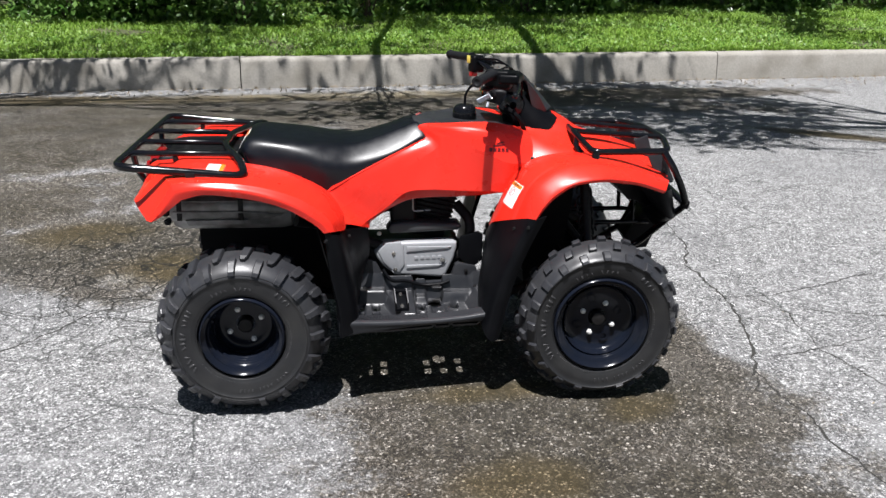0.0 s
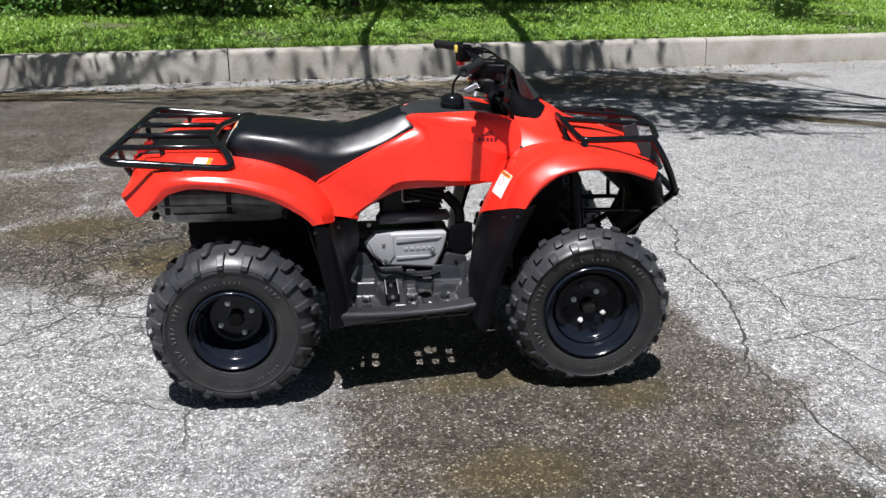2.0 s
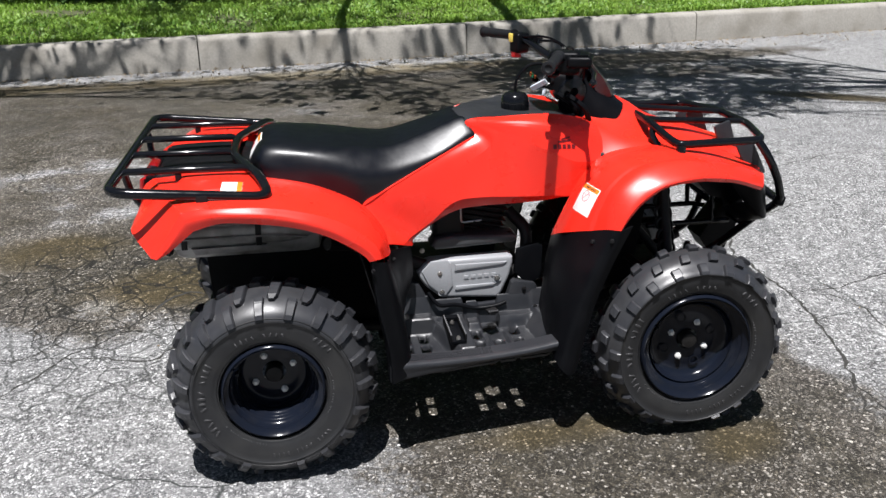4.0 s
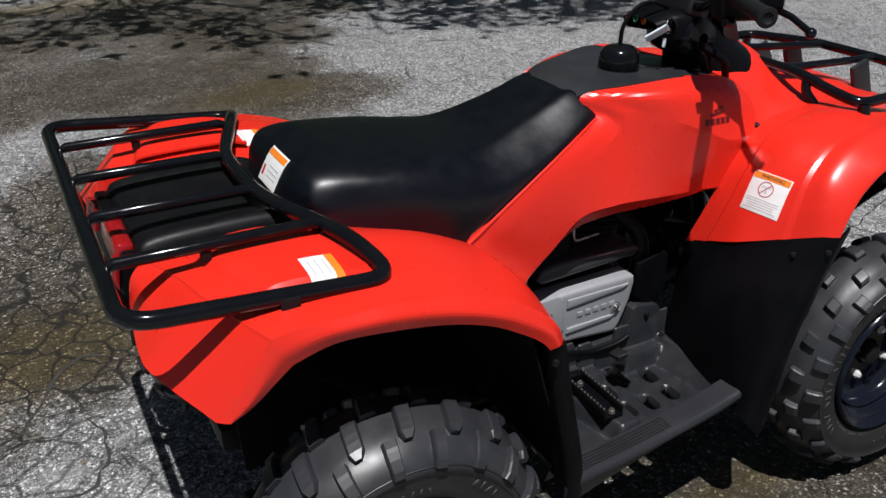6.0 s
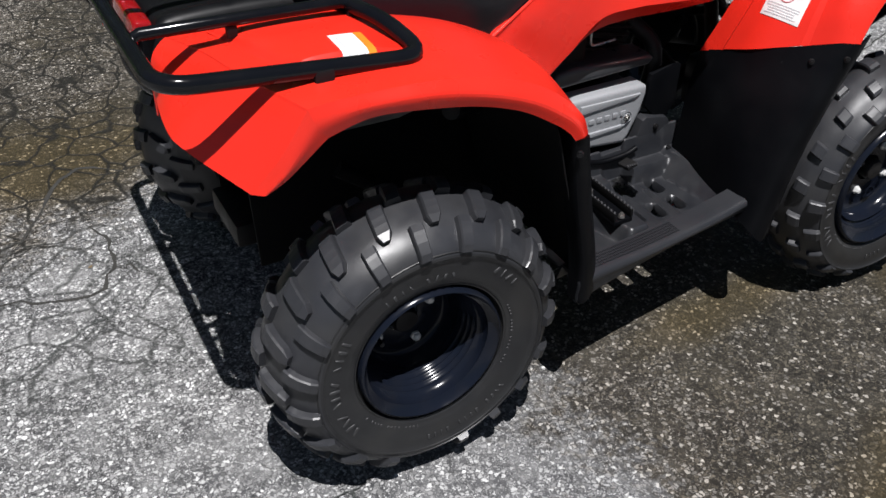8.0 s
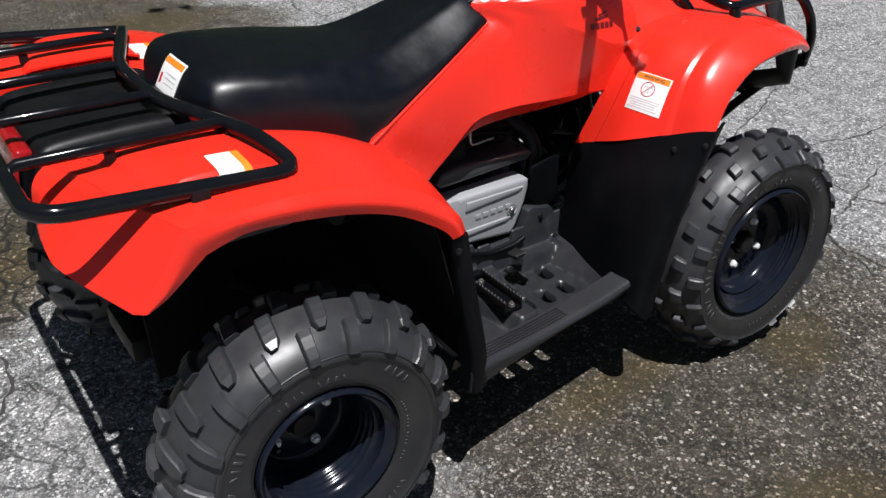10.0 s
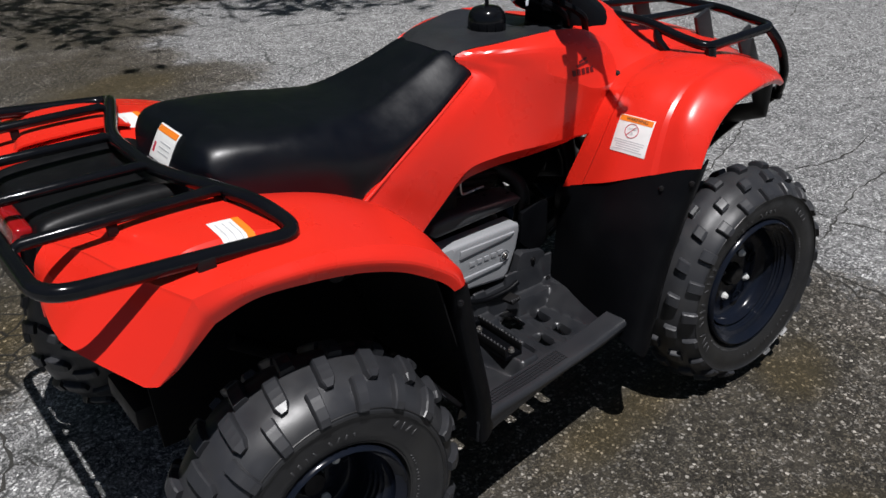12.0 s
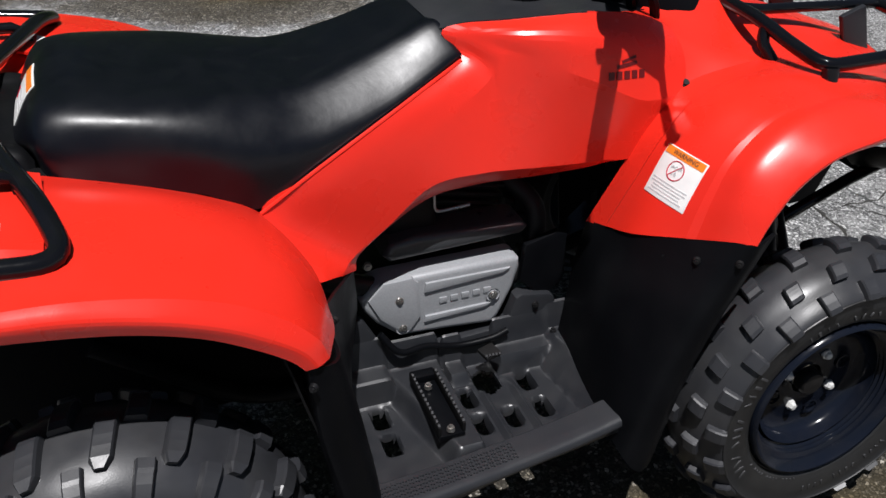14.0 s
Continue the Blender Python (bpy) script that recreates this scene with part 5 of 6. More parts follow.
def soft_blob(X, Y, cx, cy, rx, ry, turn=0.0):
    a = radians(turn)
    u = ((X - cx) * math.cos(a) + (Y - cy) * math.sin(a)) / rx
    v = (-(X - cx) * math.sin(a) + (Y - cy) * math.cos(a)) / ry
    return np.clip(1.5 - np.sqrt(u * u + v * v), 0, 1)


gx, gy = axis_steps(-3.0, 5.0, 0.05, 260.0), axis_steps(-2.2, 7.6, 0.05, 260.0)
X, Y = np.meshgrid(gx, gy, indexing="ij")
# damp patches where the bike was washed and along the kerb, with some leaf shade painted in
wet = np.zeros_like(X)
for blob in ((1.02, -.55, .80, .62, 8), (1.05, -1.15, .78, .6, 0), (1.0, -1.8, .7, .6, 0), (1.35, .05, .35, .42, 0), (.62, -.1, .42, .5, 0),
             (-.85, 1.35, .75, .62, 25), (-.35, 1.15, .50, .50, 10), (-1.9, 2.0, .9, .75, 20), (-2.2, 3.5, 1.3, .9, 10), (-.7, 3.6, .8, .6, 0), (-.15, 1.95, .40, .60, 0),
             (.75, 3.05, .75, .55, -12), (.72, 3.6, .62, .75, 20), (1.0, 4.45, .75, .6, 0), (.1, 3.7, .8, .7, 0), (-1.3, 4.9, 1.9, 1.3, 8), (.9, 5.3, 1.5, .9, 5), (2.2, 5.9, 1.2, .45, 8), (-3.0, 4.1, 1.2, 1.2, 0),
             (-3.2, 5.6, 1.6, .6, 8), (3.2, 6.3, 2.4, .42, 8), (4.2, 4.1, .5, .14, -35), (4.9, 3.6, .7, .16, -35)):
    wet = np.maximum(wet, soft_blob(X, Y, *blob))
# weaker patches; the one at (1.5, 5.2) darkens the ground as leaf shade too
for blob in ((-.50, .68, .45, .30, 20), (-1.3, 2.4, 1.0, .8, 0), (-1.9, 1.2, 1.0, .8, 10), (1.5, 5.2, 1.2, .8, 0), (1.0, 4.4, .9, .7, 0), (.7, 3.9, .9, .6, 0), (3.4, 5.6, 1.6, .5, -10)):
    wet = np.maximum(wet, .62 * soft_blob(X, Y, *blob))
mud = np.zeros_like(X)
for blob in ((1.25, -.52, .16, .10, 20), (.80, -.95, .22, .16, 0), (.80, -.38, .30, .08, 8), (-.42, .98, .42, .28, 15), (-1.0, 1.5, .35, .25, 10), (.2, 6.2, 3.4, .35, 8), (-2.5, 5.9, 1.5, .3, 8), (.8, 3.1, .45, .3, 0), (4.3, 4.0, .5, .14, -35)):
    mud = np.maximum(mud, soft_blob(X, Y, *blob) * .9)
sound = np.maximum(soft_blob(X, Y, 1.0, -.6, .9, .75), soft_blob(X, Y, 1.0, -1.5, .9, .8))
broken = np.maximum(soft_blob(X, Y, -.50, 1.15, .75, .6, 20), np.maximum(soft_blob(X, Y, -.15, 1.9, .55, .8), np.maximum(.8 * soft_blob(X, Y, -.75, .35, .5, .22, 0), .7 * soft_blob(X, Y, -.5, .3, .45, .45, 0))))
verts = np.stack([X, Y, np.zeros_like(X)], axis=-1).reshape(-1, 3)
far_from = np.maximum(np.hypot(verts[:, 0] - .6, verts[:, 1]) - 1.6, 0)
verts[:, 2] = [0.008 * min(d, 1.0) * noise.noise(Vector((p[0] * .5, p[1] * .5, 3.1))) for p, d in zip(verts, far_from)]
nx, ny = X.shape
idx = np.arange(nx * ny).reshape(nx, ny)
quads = np.stack([idx[:-1, :-1], idx[1:, :-1], idx[1:, 1:], idx[:-1, 1:]], axis=-1).reshape(-1, 4)
me = bpy.data.meshes.new("ground")
me.from_pydata(verts.tolist(), [], quads.tolist())
for key, val in (("wet", wet), ("mud", mud), ("sound", sound), ("broken", broken)):
    me.attributes.new(key, "FLOAT", "POINT").data.foreach_set("value", val.reshape(-1).astype(np.float32))
for p in me.polygons:
    p.use_smooth = True
me.materials.append(ASPHALT)
ground = tagged(new("ground", me), "old grey asphalt yard with cracks and damp patches", "ground", kind="structure")

# open cracks in the asphalt: narrow, ragged, filled with dark grit
GRIT = material("crack_grit", (0.032, 0.031, 0.028), 0.95, grain=0.7, grain_scale=160, bump=0.8, bump_scale=300, stain=0.5, stain_scale=40, stain_color=(0.055, 0.052, 0.045))


def ground_crack(line, width, seed):
    """A ragged ribbon that wanders about the line and tapers at its ends."""
    r = random.Random(seed)
    pts = spline(line, max(12, int(28 * sum((Vector(b) - Vector(a)).length for a, b in zip(line, line[1:])))))
    rows, wx, wy = [], 0.0, 0.0
    n = len(pts)
    for k, (x, y) in enumerate(pts):
        wx, wy = wx * .7 + r.gauss(0, .007), wy * .7 + r.gauss(0, .007)
        w = width * r.uniform(.35, 1.3) * min(1.0, 4 * k / n + .15, 4 * (n - 1 - k) / n + .15) / 2
        d = pts[min(k + 1, n - 1)] - pts[max(k - 1, 0)]
        d = d / (np.linalg.norm(d) + 1e-9)
        rows.append([(x + wx - d[1] * w, y + wy + d[0] * w, .0015), (x + wx + d[1] * w, y + wy - d[0] * w, .0015)])
    bm = bmesh.new()
    grid_mesh(bm, rows)
    bmesh.ops.recalc_face_normals(bm, faces=bm.faces)
    for f in bm.faces:
        if f.normal.z < 0:
            f.normal_flip()
    return part("ground_crack", bm, GRIT, ground)


for k, (line, width) in enumerate((
        ([(2.10, 2.1), (2.02, 1.24), (1.93, .84), (1.92, .46), (1.90, .21), (1.77, -.22), (1.72, -.36), (1.73, -.56)], .012),
        ([(1.77, -.22), (1.75, -.44), (1.77, -.60), (1.77, -.81), (1.85, -1.2)], .009),
        ([(1.885, .53), (2.1, .30), (2.08, -.23), (2.25, -.7)], .006), ([(2.1, .30), (2.5, .17), (3.1, .25)], .006),
        ([(5.2, 2.0), (4.14, 1.44), (3.87, .84), (3.59, .49), (3.2, .1)], .010), ([(4.14, 1.44), (3.3, 1.7), (2.6, 1.5), (1.93, 1.1)], .007),
        ([(-2.2, .65), (-1.6, .55), (-1.07, .42), (-.90, .38), (-.80, .47), (-.75, .63)], .007), ([(-1.1, -.2), (-.93, .04), (-.85, .16), (-.75, .32), (-.64, .46), (-.51, .58)], .008),
        ([(-.85, .40), (-.60, .34), (-.52, .30), (-.43, .28), (-.39, .33), (-.37, .38), (-.36, .45), (-.37, .53), (-.40, .58)], .010), ([(-.37, .38), (-.34, .37), (-.30, .31)], .006), ([(-.61, .51), (-.51, .66), (-.45, .82), (-.35, .87), (-.25, .82)], .010),
        ([(2.82, .71), (2.48, .57), (2.18, .45), (1.92, .40)], .008), ([(1.77, -.22), (2.06, -.14), (2.38, -.05), (3.0, .0)], .007), ([(2.4, 2.36), (2.68, 2.13), (3.21, 2.33), (3.84, 2.45)], .010), ([(-.2, 1.7), (.3, 2.0), (.9, 1.9), (1.5, 2.2)], .007))):
    ground_crack(line, width, 60 + k)

# ---------------------------------------------------------------- kerb wall, cast in lengths
SLOPE = math.degrees(math.atan(0.1365))
kerb = tagged(new("kerb"), "weathered concrete kerb wall along the grass bank", "kerb", kind="structure")
KERB_H = .318
rng = random.Random(11)
for k in range(-7, 10):
    x0, x1 = -.83 + 2.75 * k, -.83 + 2.75 * (k + 1) - .012
    length = (x1 - x0) / math.cos(radians(SLOPE))
    prof = [(-.01, -.08), (.004, .05), (.012, KERB_H - .05), (.022, KERB_H - .022), (.045, KERB_H - .004), (.08, KERB_H), (.20, KERB_H - .002), (.235, KERB_H - .03), (.24, -.08)]
    n = 26
    rows = []
    for i in range(n + 1):
        f = i / n
        w = [rng.uniform(-.003, .003) for _ in prof]
        rows.append([(length * f, y + w[j], z + (w[j] if z > .1 else 0)) for j, (y, z) in enumerate(prof)])
    bm = bmesh.new()
    vs = grid_mesh(bm, rows)
    bm.faces.new([v for v in vs[0]][::-1])
    bm.faces.new([v for v in vs[-1]])
    bmesh.ops.recalc_face_normals(bm, faces=bm.faces)
    part("kerb_block", bm, CONCRETE, kerb, at=pose(x0, kerb_y(x0), 0, 0, 0, SLOPE))

# ---------------------------------------------------------------- grass bank behind it
def bank_z(x, y):
    d = y - kerb_y(x) - .22
    return KERB_H - .02 + .05 * math.tanh(d * 1.2) + .055 * max(d, 0) + .05 * noise.noise(Vector((x * .5, y * .5, 0))) * min(max(d, 0), 1)


bx = np.concatenate([np.arange(-40, -9, 3.0), np.arange(-9, 13, .25), np.arange(13, 45, 3.0)])
bd = np.concatenate([[.2], np.arange(.3, 6, .25), np.arange(6, 60, 4.0)])
rows = [[(x, kerb_y(x) + d, bank_z(x, kerb_y(x) + d) if d > .25 else KERB_H - .06) for d in bd] for x in bx]
bm = bmesh.new()
grid_mesh(bm, rows)
bmesh.ops.recalc_face_normals(bm, faces=bm.faces)
bank = part("grass_bank", bm, SOIL)
tagged(bank, "soil of the grass bank behind the kerb", "bank", kind="structure")


def blades(name, count, spread, height, width, mat, seed):
    """Many bent blades of grass as one object."""
    r = np.random.RandomState(seed)
    verts, faces = [], []
    for _ in range(count):
        x, y = spread(r)
        if noise.noise(Vector((x * 1.1, y * 1.6, 4.0))) + .62 < r.rand() * .55:
            continue
        z = bank_z(x, y) - .005
        h = height * (0.45 + .9 * r.rand()) * (1.0 + .7 * noise.noise(Vector((x * 1.2, y * 1.2, 7))))
        a, lean = r.rand() * 6.283, .3 + 1.0 * r.rand()
        ca, sa = math.cos(a), math.sin(a)
        ox, oy = -sa * width / 2, ca * width / 2
        o = len(verts)
        mx, my, mz = x + ca * lean * h * .3, y + sa * lean * h * .3, z + h * .62
        tx, ty, tz = x + ca * lean * h * .85, y + sa * lean * h * .85, z + h * (1 - .25 * lean)
        verts += [(x - ox, y - oy, z), (x + ox, y + oy, z), (mx + ox * .9, my + oy * .9, mz), (mx - ox * .9, my - oy * .9, mz), (tx, ty, tz)]
        faces += [(o, o + 1, o + 2, o + 3), (o + 3, o + 2, o + 4)]
    me = bpy.data.meshes.new(name)
    me.from_pydata(verts, [], faces)
    me.materials.append(mat)
    return new(name, me)


def near_bank(r):
    x = r.uniform(-6.5, 11.0)
    return x, kerb_y(x) + .24 + 4.6 * r.rand() ** 1.25


def bank_edge(r):
    x = r.uniform(-6.5, 11.0)
    return x, kerb_y(x) + .19 + .16 * r.rand()


tagged(blades("grass", 190000, near_bank, .055, .011, GRASS, 1), "bright green unmown grass on the bank", "grass", kind="stuff")
tagged(blades("grass_fringe", 5000, bank_edge, .075, .008, GRASS, 2), "short grass hanging over the kerb's edge", "grass", kind="stuff")

# ---------------------------------------------------------------- leaves, bushes and trees
def leaf_cloud(points, size, seed, mat, name, parent=None, flat_bias=.3, folded=False):
    """Single leaves, four-cornered and slightly folded, at the points."""
    r = np.random.RandomState(seed)
    n = len(points)
    P = np.array(points)
    a, tilt, L = r.rand(n) * 6.283, (r.rand(n) - .5) * 2.4, size * (.55 + .9 * r.rand(n))
    ux = np.stack([np.cos(a) * np.cos(tilt), np.sin(a) * np.cos(tilt), np.sin(tilt)], 1)
    roll = (r.rand(n) - .5) * 2.2
    sx = np.stack([-np.sin(a), np.cos(a), np.zeros(n)], 1)
    up = np.cross(ux, sx)
    sx = sx * np.cos(roll)[:, None] + up * np.sin(roll)[:, None]
    Lc = L[:, None]
    v = np.stack([P, P + ux * Lc * .5 + sx * Lc * .28, P + ux * Lc, P + ux * Lc * .5 - sx * Lc * .28], 1).reshape(-1, 3)
    f = np.arange(4 * n).reshape(-1, 4)
    me = bpy.data.meshes.new(name)
    me.from_pydata(v.tolist(), [], f.tolist())
    me.materials.append(mat)
    ob = new(name, me)
    ob.parent = parent
    return ob


def grow(base, height, lean, seed, levels=4, spread=.8, first=.35, toward=(0, 0, 0), trunk_r=.16):
    """A branching skeleton: the bars of a trunk and limbs, and the twigs' ends."""
    r = random.Random(seed)
    bars, tips = [], []

    def limb(p, d, length, rad, level):
        n = 7
        pts, q = [p], p
        for i in range(n):
            d = (d + Vector((r.uniform(-1, 1), r.uniform(-1, 1), r.uniform(-.6, .9))) * .13 + Vector(toward) * .05).normalized()
            q = q + d * (length / n)
            pts.append(q)
        bars.append((pts, [max(rad * (1 - .62 * i / n), .004) for i in range(n + 1)], level))
        if level >= levels:
            tips.extend(pts[2:])
            return
        kids = (6, 6, 5, 4, 3)[level]
        for k in range(kids):
            f = (first if level == 0 else .25) + (1 - (first if level == 0 else .25)) * (k + r.random()) / kids
            i = min(int(f * n), n - 1)
            at = pts[i].lerp(pts[i + 1], f * n - i)
            ang, az = r.uniform(.5, 1.1) * spread, r.uniform(0, 6.283)
            side = d.orthogonal().normalized()
            side = Matrix.Rotation(az, 3, d) @ side
            nd = (d * math.cos(ang) + side * math.sin(ang) + Vector(toward) * .35).normalized()
            limb(at, nd, length * r.uniform(.45, .7), rad * (1 - .62 * f) * .62, level + 1)
        if level >= 2:
            tips.extend(pts[4:])

    limb(Vector(base), Vector((lean[0], lean[1], 1)).normalized(), height, trunk_r, 0)
    return bars, tips


def bough(line, r0, r1, ends, seed):
    """A long limb along a line that fans out to the given ends, with twigs: its bars and the twigs' ends."""
    r = random.Random(seed)
    bars, tips = [], []

    def limb(pts, a, b, level):
        pts = [Vector(q) for q in spline([tuple(p) for p in pts], 9)]
        pts = [p + Vector((r.gauss(0, .03), r.gauss(0, .03), r.gauss(0, .03))) * (0 < i < 8) for i, p in enumerate(pts)]
        bars.append((pts, [a + (b - a) * i / 8 for i in range(9)], level))
        return pts

    main = limb(line, r0, r1, 1)
    for end in ends:
        mid = main[-1].lerp(Vector(end), .5) + Vector((r.uniform(-.15, .15), r.uniform(-.1, .1), .15))
        arm = limb([main[-1], mid, end], r1 * .6, .012, 2)
        for k in range(8):
            at = arm[2 + k * 6 // 8]
            d = (arm[-1] - arm[0]).normalized() + Vector((r.uniform(-1, 1), r.uniform(-1, 1), r.uniform(-.3, .5)))
            twig = limb([at, at + d.normalized() * r.uniform(.25, .4), at + d.normalized() * r.uniform(.5, .85) + Vector((0, 0, -.08))], .014, .004, 3)
            tips.extend(twig[3:])
            for _ in range(2):
                e = d.normalized() * .3 + Vector((r.uniform(-.4, .4), r.uniform(-.4, .4), r.uniform(-.2, .2)))
                tips.extend(limb([twig[4], twig[4] + e * .5, twig[4] + e], .006, .003, 4)[4:])
    return bars, tips


def tree(label, base, height, lean, seed, leaves, leaf_size, toward=(0, 0, 0), levels=4, trunk_r=.16, spread=.8, first=.35, keep=None, boughs=()):
    bars, tips = grow(base, height, lean, seed, levels, spread, first, toward, trunk_r)
    thin = []
    for k, b in enumerate(boughs):
        more = bough(*b, seed + 10 + k)
        bars, thin = bars + more[0], thin + more[1]
    top = tagged(new("tree"), label, "tree")
    trunk, limbs = bmesh.new(), bmesh.new()
    for pts, rad, level in bars:
        if keep and level >= 2 and not keep(pts[-1]):
            continue
        tube([tuple(p) for p in pts], rad, (10, 8, 6, 4, 3)[level], 0, False, trunk if level == 0 else limbs, False) if level == 0 else limb_bar(limbs, pts, rad, (10, 7, 5, 4, 3)[level])
    part("trunk", trunk, BARK, top)
    part("limbs", limbs, BARK, top)
    r = random.Random(seed + 1)
    tips = [t for t in tips if not keep or keep(t)]
    cloud = []
    for t in tips:
        for _ in range(leaves):
            cloud.append((t.x + r.gauss(0, .14), t.y + r.gauss(0, .14), t.z + r.gauss(0, .12)))
    # thinner young leaves on the long limbs, in uneven tufts
    for t in thin:
        if noise.noise(Vector((t.x * 1.6, t.y * 1.6, 5.0))) > -.05:
            cloud.append((t.x + r.gauss(0, .09), t.y + r.gauss(0, .09), t.z + r.gauss(0, .1)))
    if cloud:
        leaf_cloud(cloud, leaf_size, seed, LEAF, "crown", top)
    return top


def limb_bar(bm, pts, rad, seg):
    """A tapered bar without end caps, added to a mesh of many."""
    rows = []
    for i, p in enumerate(pts):
        d = (pts[min(i + 1, len(pts) - 1)] - pts[max(i - 1, 0)]).normalized()
        s = d.orthogonal().normalized()
        b = d.cross(s)
        rows.append([p + (s * math.cos(a) + b * math.sin(a)) * rad[i] for a in (2 * math.pi * j / seg for j in range(seg))])
    grid_mesh(bm, rows, True)


# yard trees beside the view; their boughs shade the kerb and the ground before it
yard = lambda p: p.y + .37 * p.z > 3.6
drive = lambda p: yard(p) and p.x + .11 * p.z < (4.7 if p.y + .37 * p.z > 7.2 else 5.5 - .75 * max(0, 6 - p.y - .37 * p.z))
tree("young leafing tree beside the yard, its boughs over the asphalt", (7.0, 2.7, 0), 6.2, (-.20, .04), 21, 1, .13, (-.88, .25, .1), 4, .17, .95, .35, drive)
tree("young leafing tree beside the yard, its boughs over the kerb", (-5.8, 3.2, 0), 6.4, (.18, .10), 8, 1, .10, (.8, .30, .12), 3, .15, .9, .4, yard)
# trees behind the bank
for k, (x, y, h) in enumerate(((-6.5, 12.2, 7.0), (-2.4, 12.9, 7.5), (1.4, 13.4, 7.0), (5.4, 13.6, 7.6), (9.5, 13.8, 7.0))):
    # the longest limbs reach out over the bushes, the grass and the kerb
    reach = {1: (([(x, y, 4.4), (-2.3, 11.2, 5.1), (-2.2, 9.6, 5.2)], .06, .04, ((-3.3, 8.2, 5.2), (-2.6, 7.8, 5.2), (-1.9, 8.2, 5.2), (-1.2, 7.9, 5.2), (-2.2, 8.8, 5.3))),),
             2: (([(x, y, 4.2), (.8, 10.2, 5.0), (.30, 7.4, 5.1), (.08, 5.0, 5.0)], .065, .045, ((-1.3, 3.6, 4.8), (-.55, 3.1, 4.7), (.15, 3.0, 4.7), (.9, 3.3, 4.8), (.5, 2.5, 4.6), (1.0, 2.1, 4.7))),
                 ([(x, y, 3.6), (1.9, 10.2, 4.6), (2.05, 7.6, 5.0), (1.93, 5.5, 5.0)], .11, .07, ((1.4, 2.3, 4.7), (1.9, 3.0, 4.7), (2.7, 3.5, 4.8), (3.3, 4.1, 4.8), (3.2, 5.0, 4.9), (4.0, 4.5, 4.9), (3.9, 3.6, 4.8))),
                 ([(x, y, 4.4), (.7, 10.6, 5.2), (.4, 8.8, 5.3)], .06, .04, ((-.4, 7.2, 5.2), (.1, 6.7, 5.2), (.6, 6.6, 5.2), (1.0, 7.1, 5.2), (.2, 7.9, 5.2), (.8, 8.0, 5.2))),
                 ([(x, y, 4.0), (2.2, 10.6, 5.0), (2.1, 8.8, 5.2)], .06, .04, ((1.5, 7.2, 5.2), (2.0, 6.6, 5.2), (2.5, 6.6, 5.1), (2.7, 7.3, 5.2), (1.8, 8.0, 5.2), (2.4, 8.1, 5.1)))),
             3: (([(x, y, 4.0), (6.1, 11.0, 5.0), (6.3, 8.9, 5.1)], .05, .03, ((5.9, 7.1, 5.0), (6.3, 6.4, 5.0), (6.7, 7.2, 5.0), (6.3, 8.0, 5.1))),)}.get(k, ())
    tree("tall leafy tree behind the grass bank", (x, y, bank_z(x, y) - .1), h, (random.Random(k).uniform(-.05, .05), -.05), 40 + k, 9, .16, (0, -.12, .0), 3, .15, 1.05, .18, None, reach)


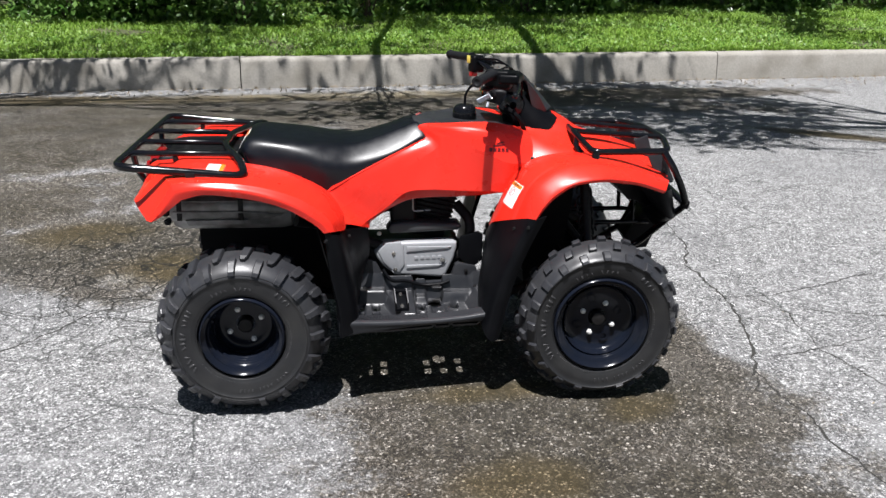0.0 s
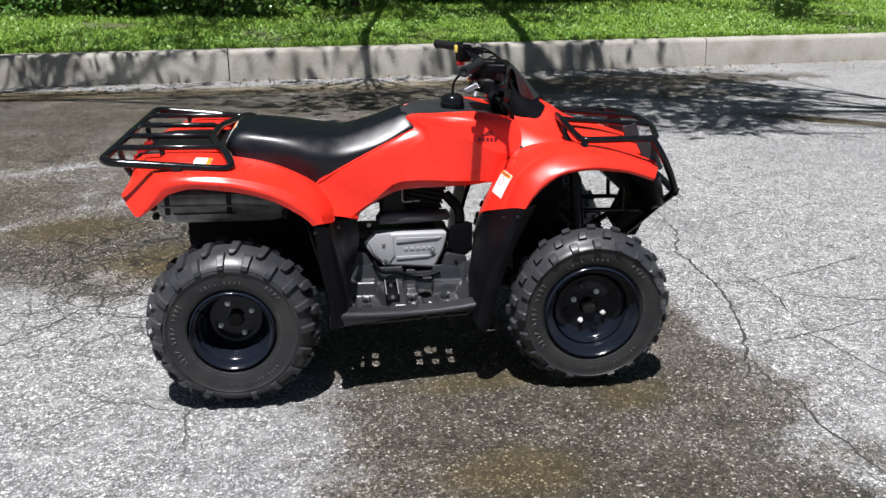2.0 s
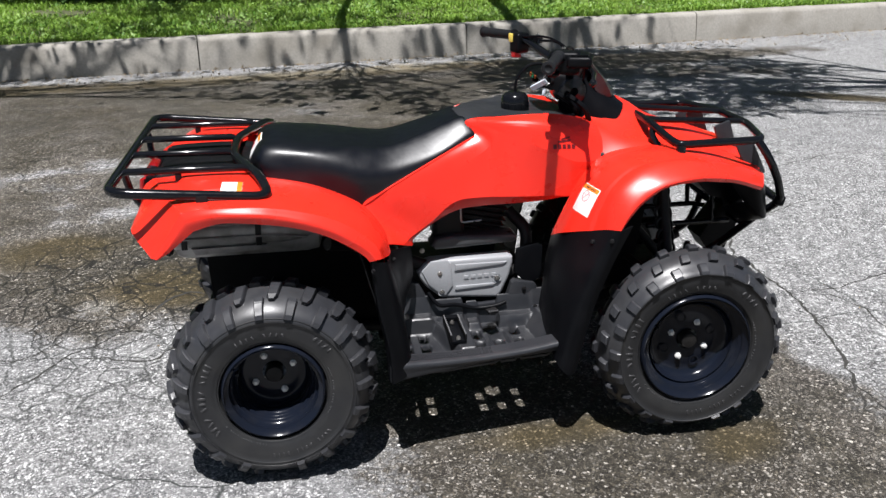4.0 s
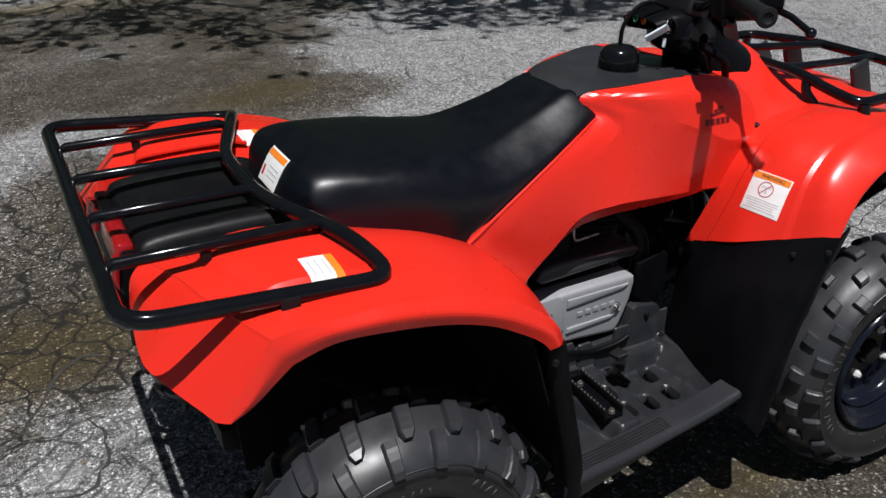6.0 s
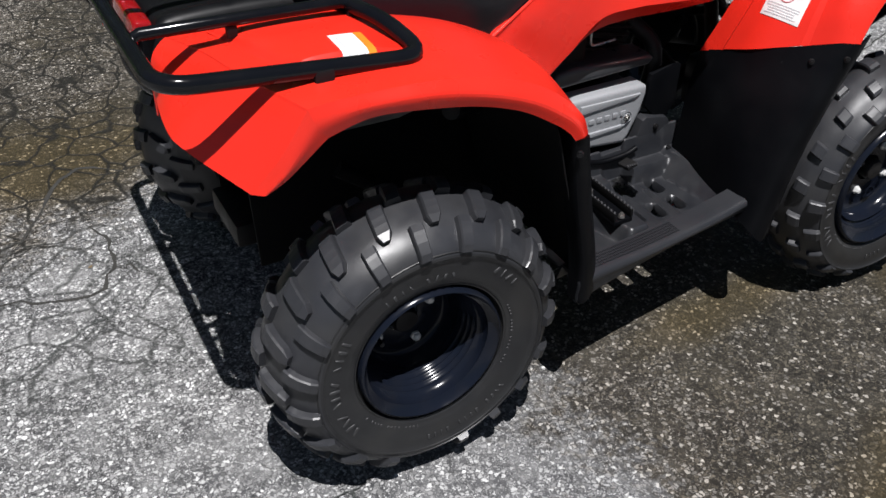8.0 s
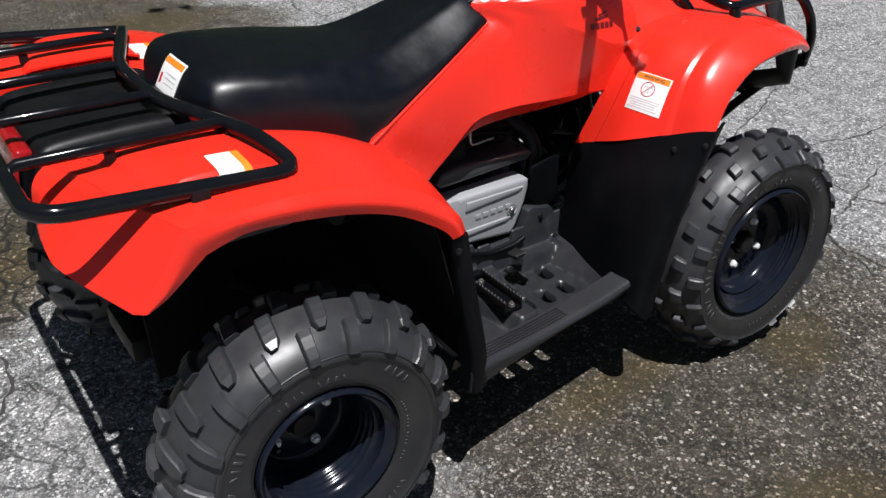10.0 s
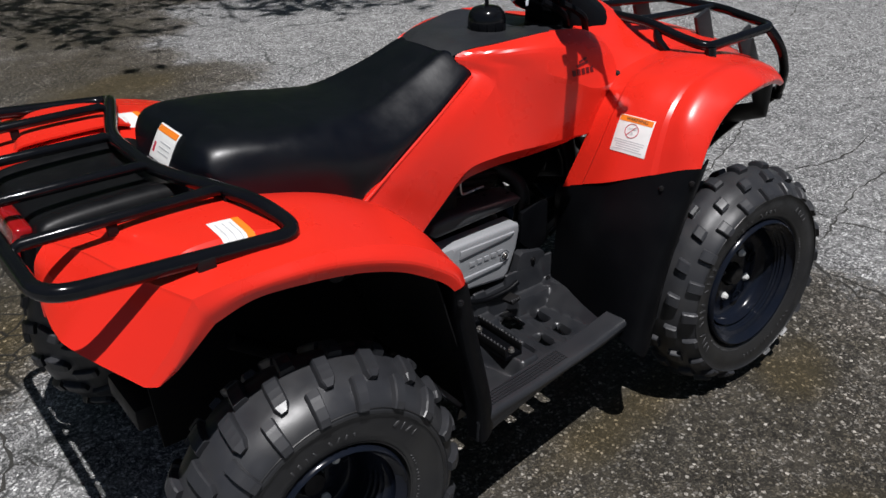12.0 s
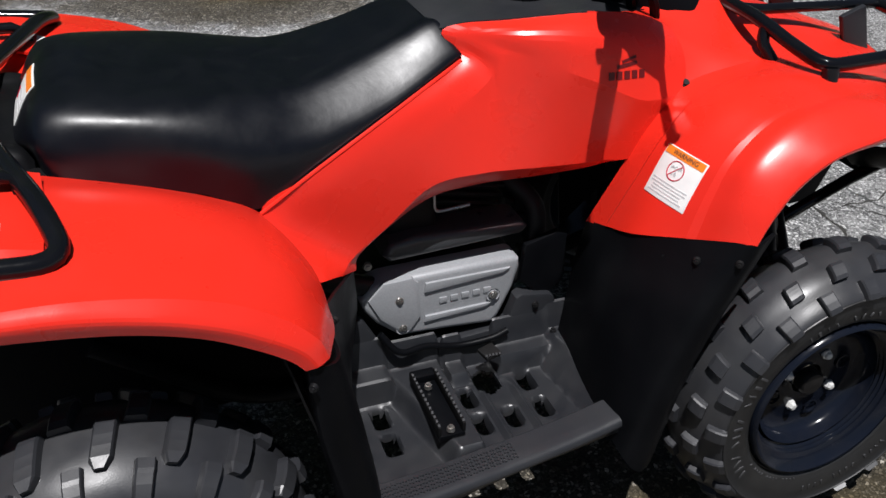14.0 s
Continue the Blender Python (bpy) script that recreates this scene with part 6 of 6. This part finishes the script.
def bush(x, y, w, h, seed, leaves, size, mat):
    z0 = bank_z(x, y)
    r = random.Random(seed)
    top = tagged(new("bush"), "dense dark green bush at the edge of the wood", "bush", group="bushes behind the bank")
    stems, pts = bmesh.new(), []
    for k in range(16):
        a = r.uniform(0, 6.283)
        tip = Vector((math.cos(a) * w * r.uniform(.3, .95), math.sin(a) * w * .7 * r.uniform(.3, .95), h * r.uniform(.35, 1.0)))
        line = [Vector((0, 0, -.1)), Vector((tip.x * .3, tip.y * .3, tip.z * .5)), tip]
        limb_bar(stems, [Vector(q) for q in spline([tuple(v) for v in line], 6)], [.018, .016, .013, .010, .008, .005], 5)
        for _ in range(leaves):
            f = r.uniform(.15, 1.05)
            c = Vector((tip.x * f ** .5, tip.y * f ** .5, tip.z * f ** 1.3))
            pts.append((c.x + r.gauss(0, .17), c.y + r.gauss(0, .17), max(c.z + r.gauss(0, .17), .02)))
    part("stem", stems, BARK, top)
    leaf_cloud(pts, size, seed, mat, "foliage", top)
    top.matrix_basis = pose(x, y, z0)
    return top


rng = random.Random(4)
for k in range(15):
    x = -7.5 + 1.3 * k + rng.uniform(-.3, .3)
    edge = kerb_y(x) + 2.35 + (.8 if x > 1 else 0) + (.5 if x > 5 else 0)
    bush(x, edge + rng.uniform(-.1, .9), rng.uniform(.7, 1.3), rng.uniform(1.0, 2.0), 100 + k, rng.choice((150, 220, 300)), rng.choice((.075, .10, .12)), BUSH_LEAF)
for k in range(9):
    x = -8 + 2.4 * k + rng.uniform(-.4, .4)
    bush(x, kerb_y(x) + 5.2 + rng.uniform(0, .6), 1.6, 2.8, 140 + k, 190, .12, BUSH_LEAF)
bm = bmesh.new()
grid_mesh(bm, [[(x, kerb_y(x) + 9.5 + .8 * math.sin(x), z) for z in (0, 2.5, 5.5)] for x in range(-45, 50, 3)])
wood = part("backdrop", bm, material("far_foliage", (0.03, 0.055, 0.018), 0.9, grain=0.8, grain_scale=1.2, stain=0.8, stain_scale=.4, stain_color=(.008, .014, .006)))
tagged(wood, "dark wood far behind the bank", "backdrop", kind="structure")

r = np.random.RandomState(6)
pts = []
while len(pts) < 26000:
    x, y = near_bank(r)
    if noise.noise(Vector((x * .9, y * .9, 2.0))) > r.uniform(-.35, .35):
        pts.append((x, y, bank_z(x, y) + .01 + .05 * r.rand()))
tagged(leaf_cloud(pts, .038, 6, WEED, "weeds"), "broad-leaved weeds and clover in the grass", "weeds", kind="stuff")

# ---------------------------------------------------------------- litter along the kerb
r = np.random.RandomState(9)
pts = []
for _ in range(2600):
    x = r.uniform(-5, 9)
    pts.append((x, kerb_y(x) - .01 - .75 * r.rand() ** 2.2, .006))
litter = leaf_cloud(pts, .022, 9, LITTER, "leaf_litter")
tagged(litter, "dry leaf litter and grit swept against the kerb", "litter", kind="stuff")
pts = [(r.uniform(-2.5, 4.5), r.uniform(-1.8, 5.5), .004) for _ in range(240)]
tagged(leaf_cloud(pts, .010, 10, LITTER, "fallen_bits"), "small dry leaf bits scattered on the asphalt", "litter", kind="stuff")
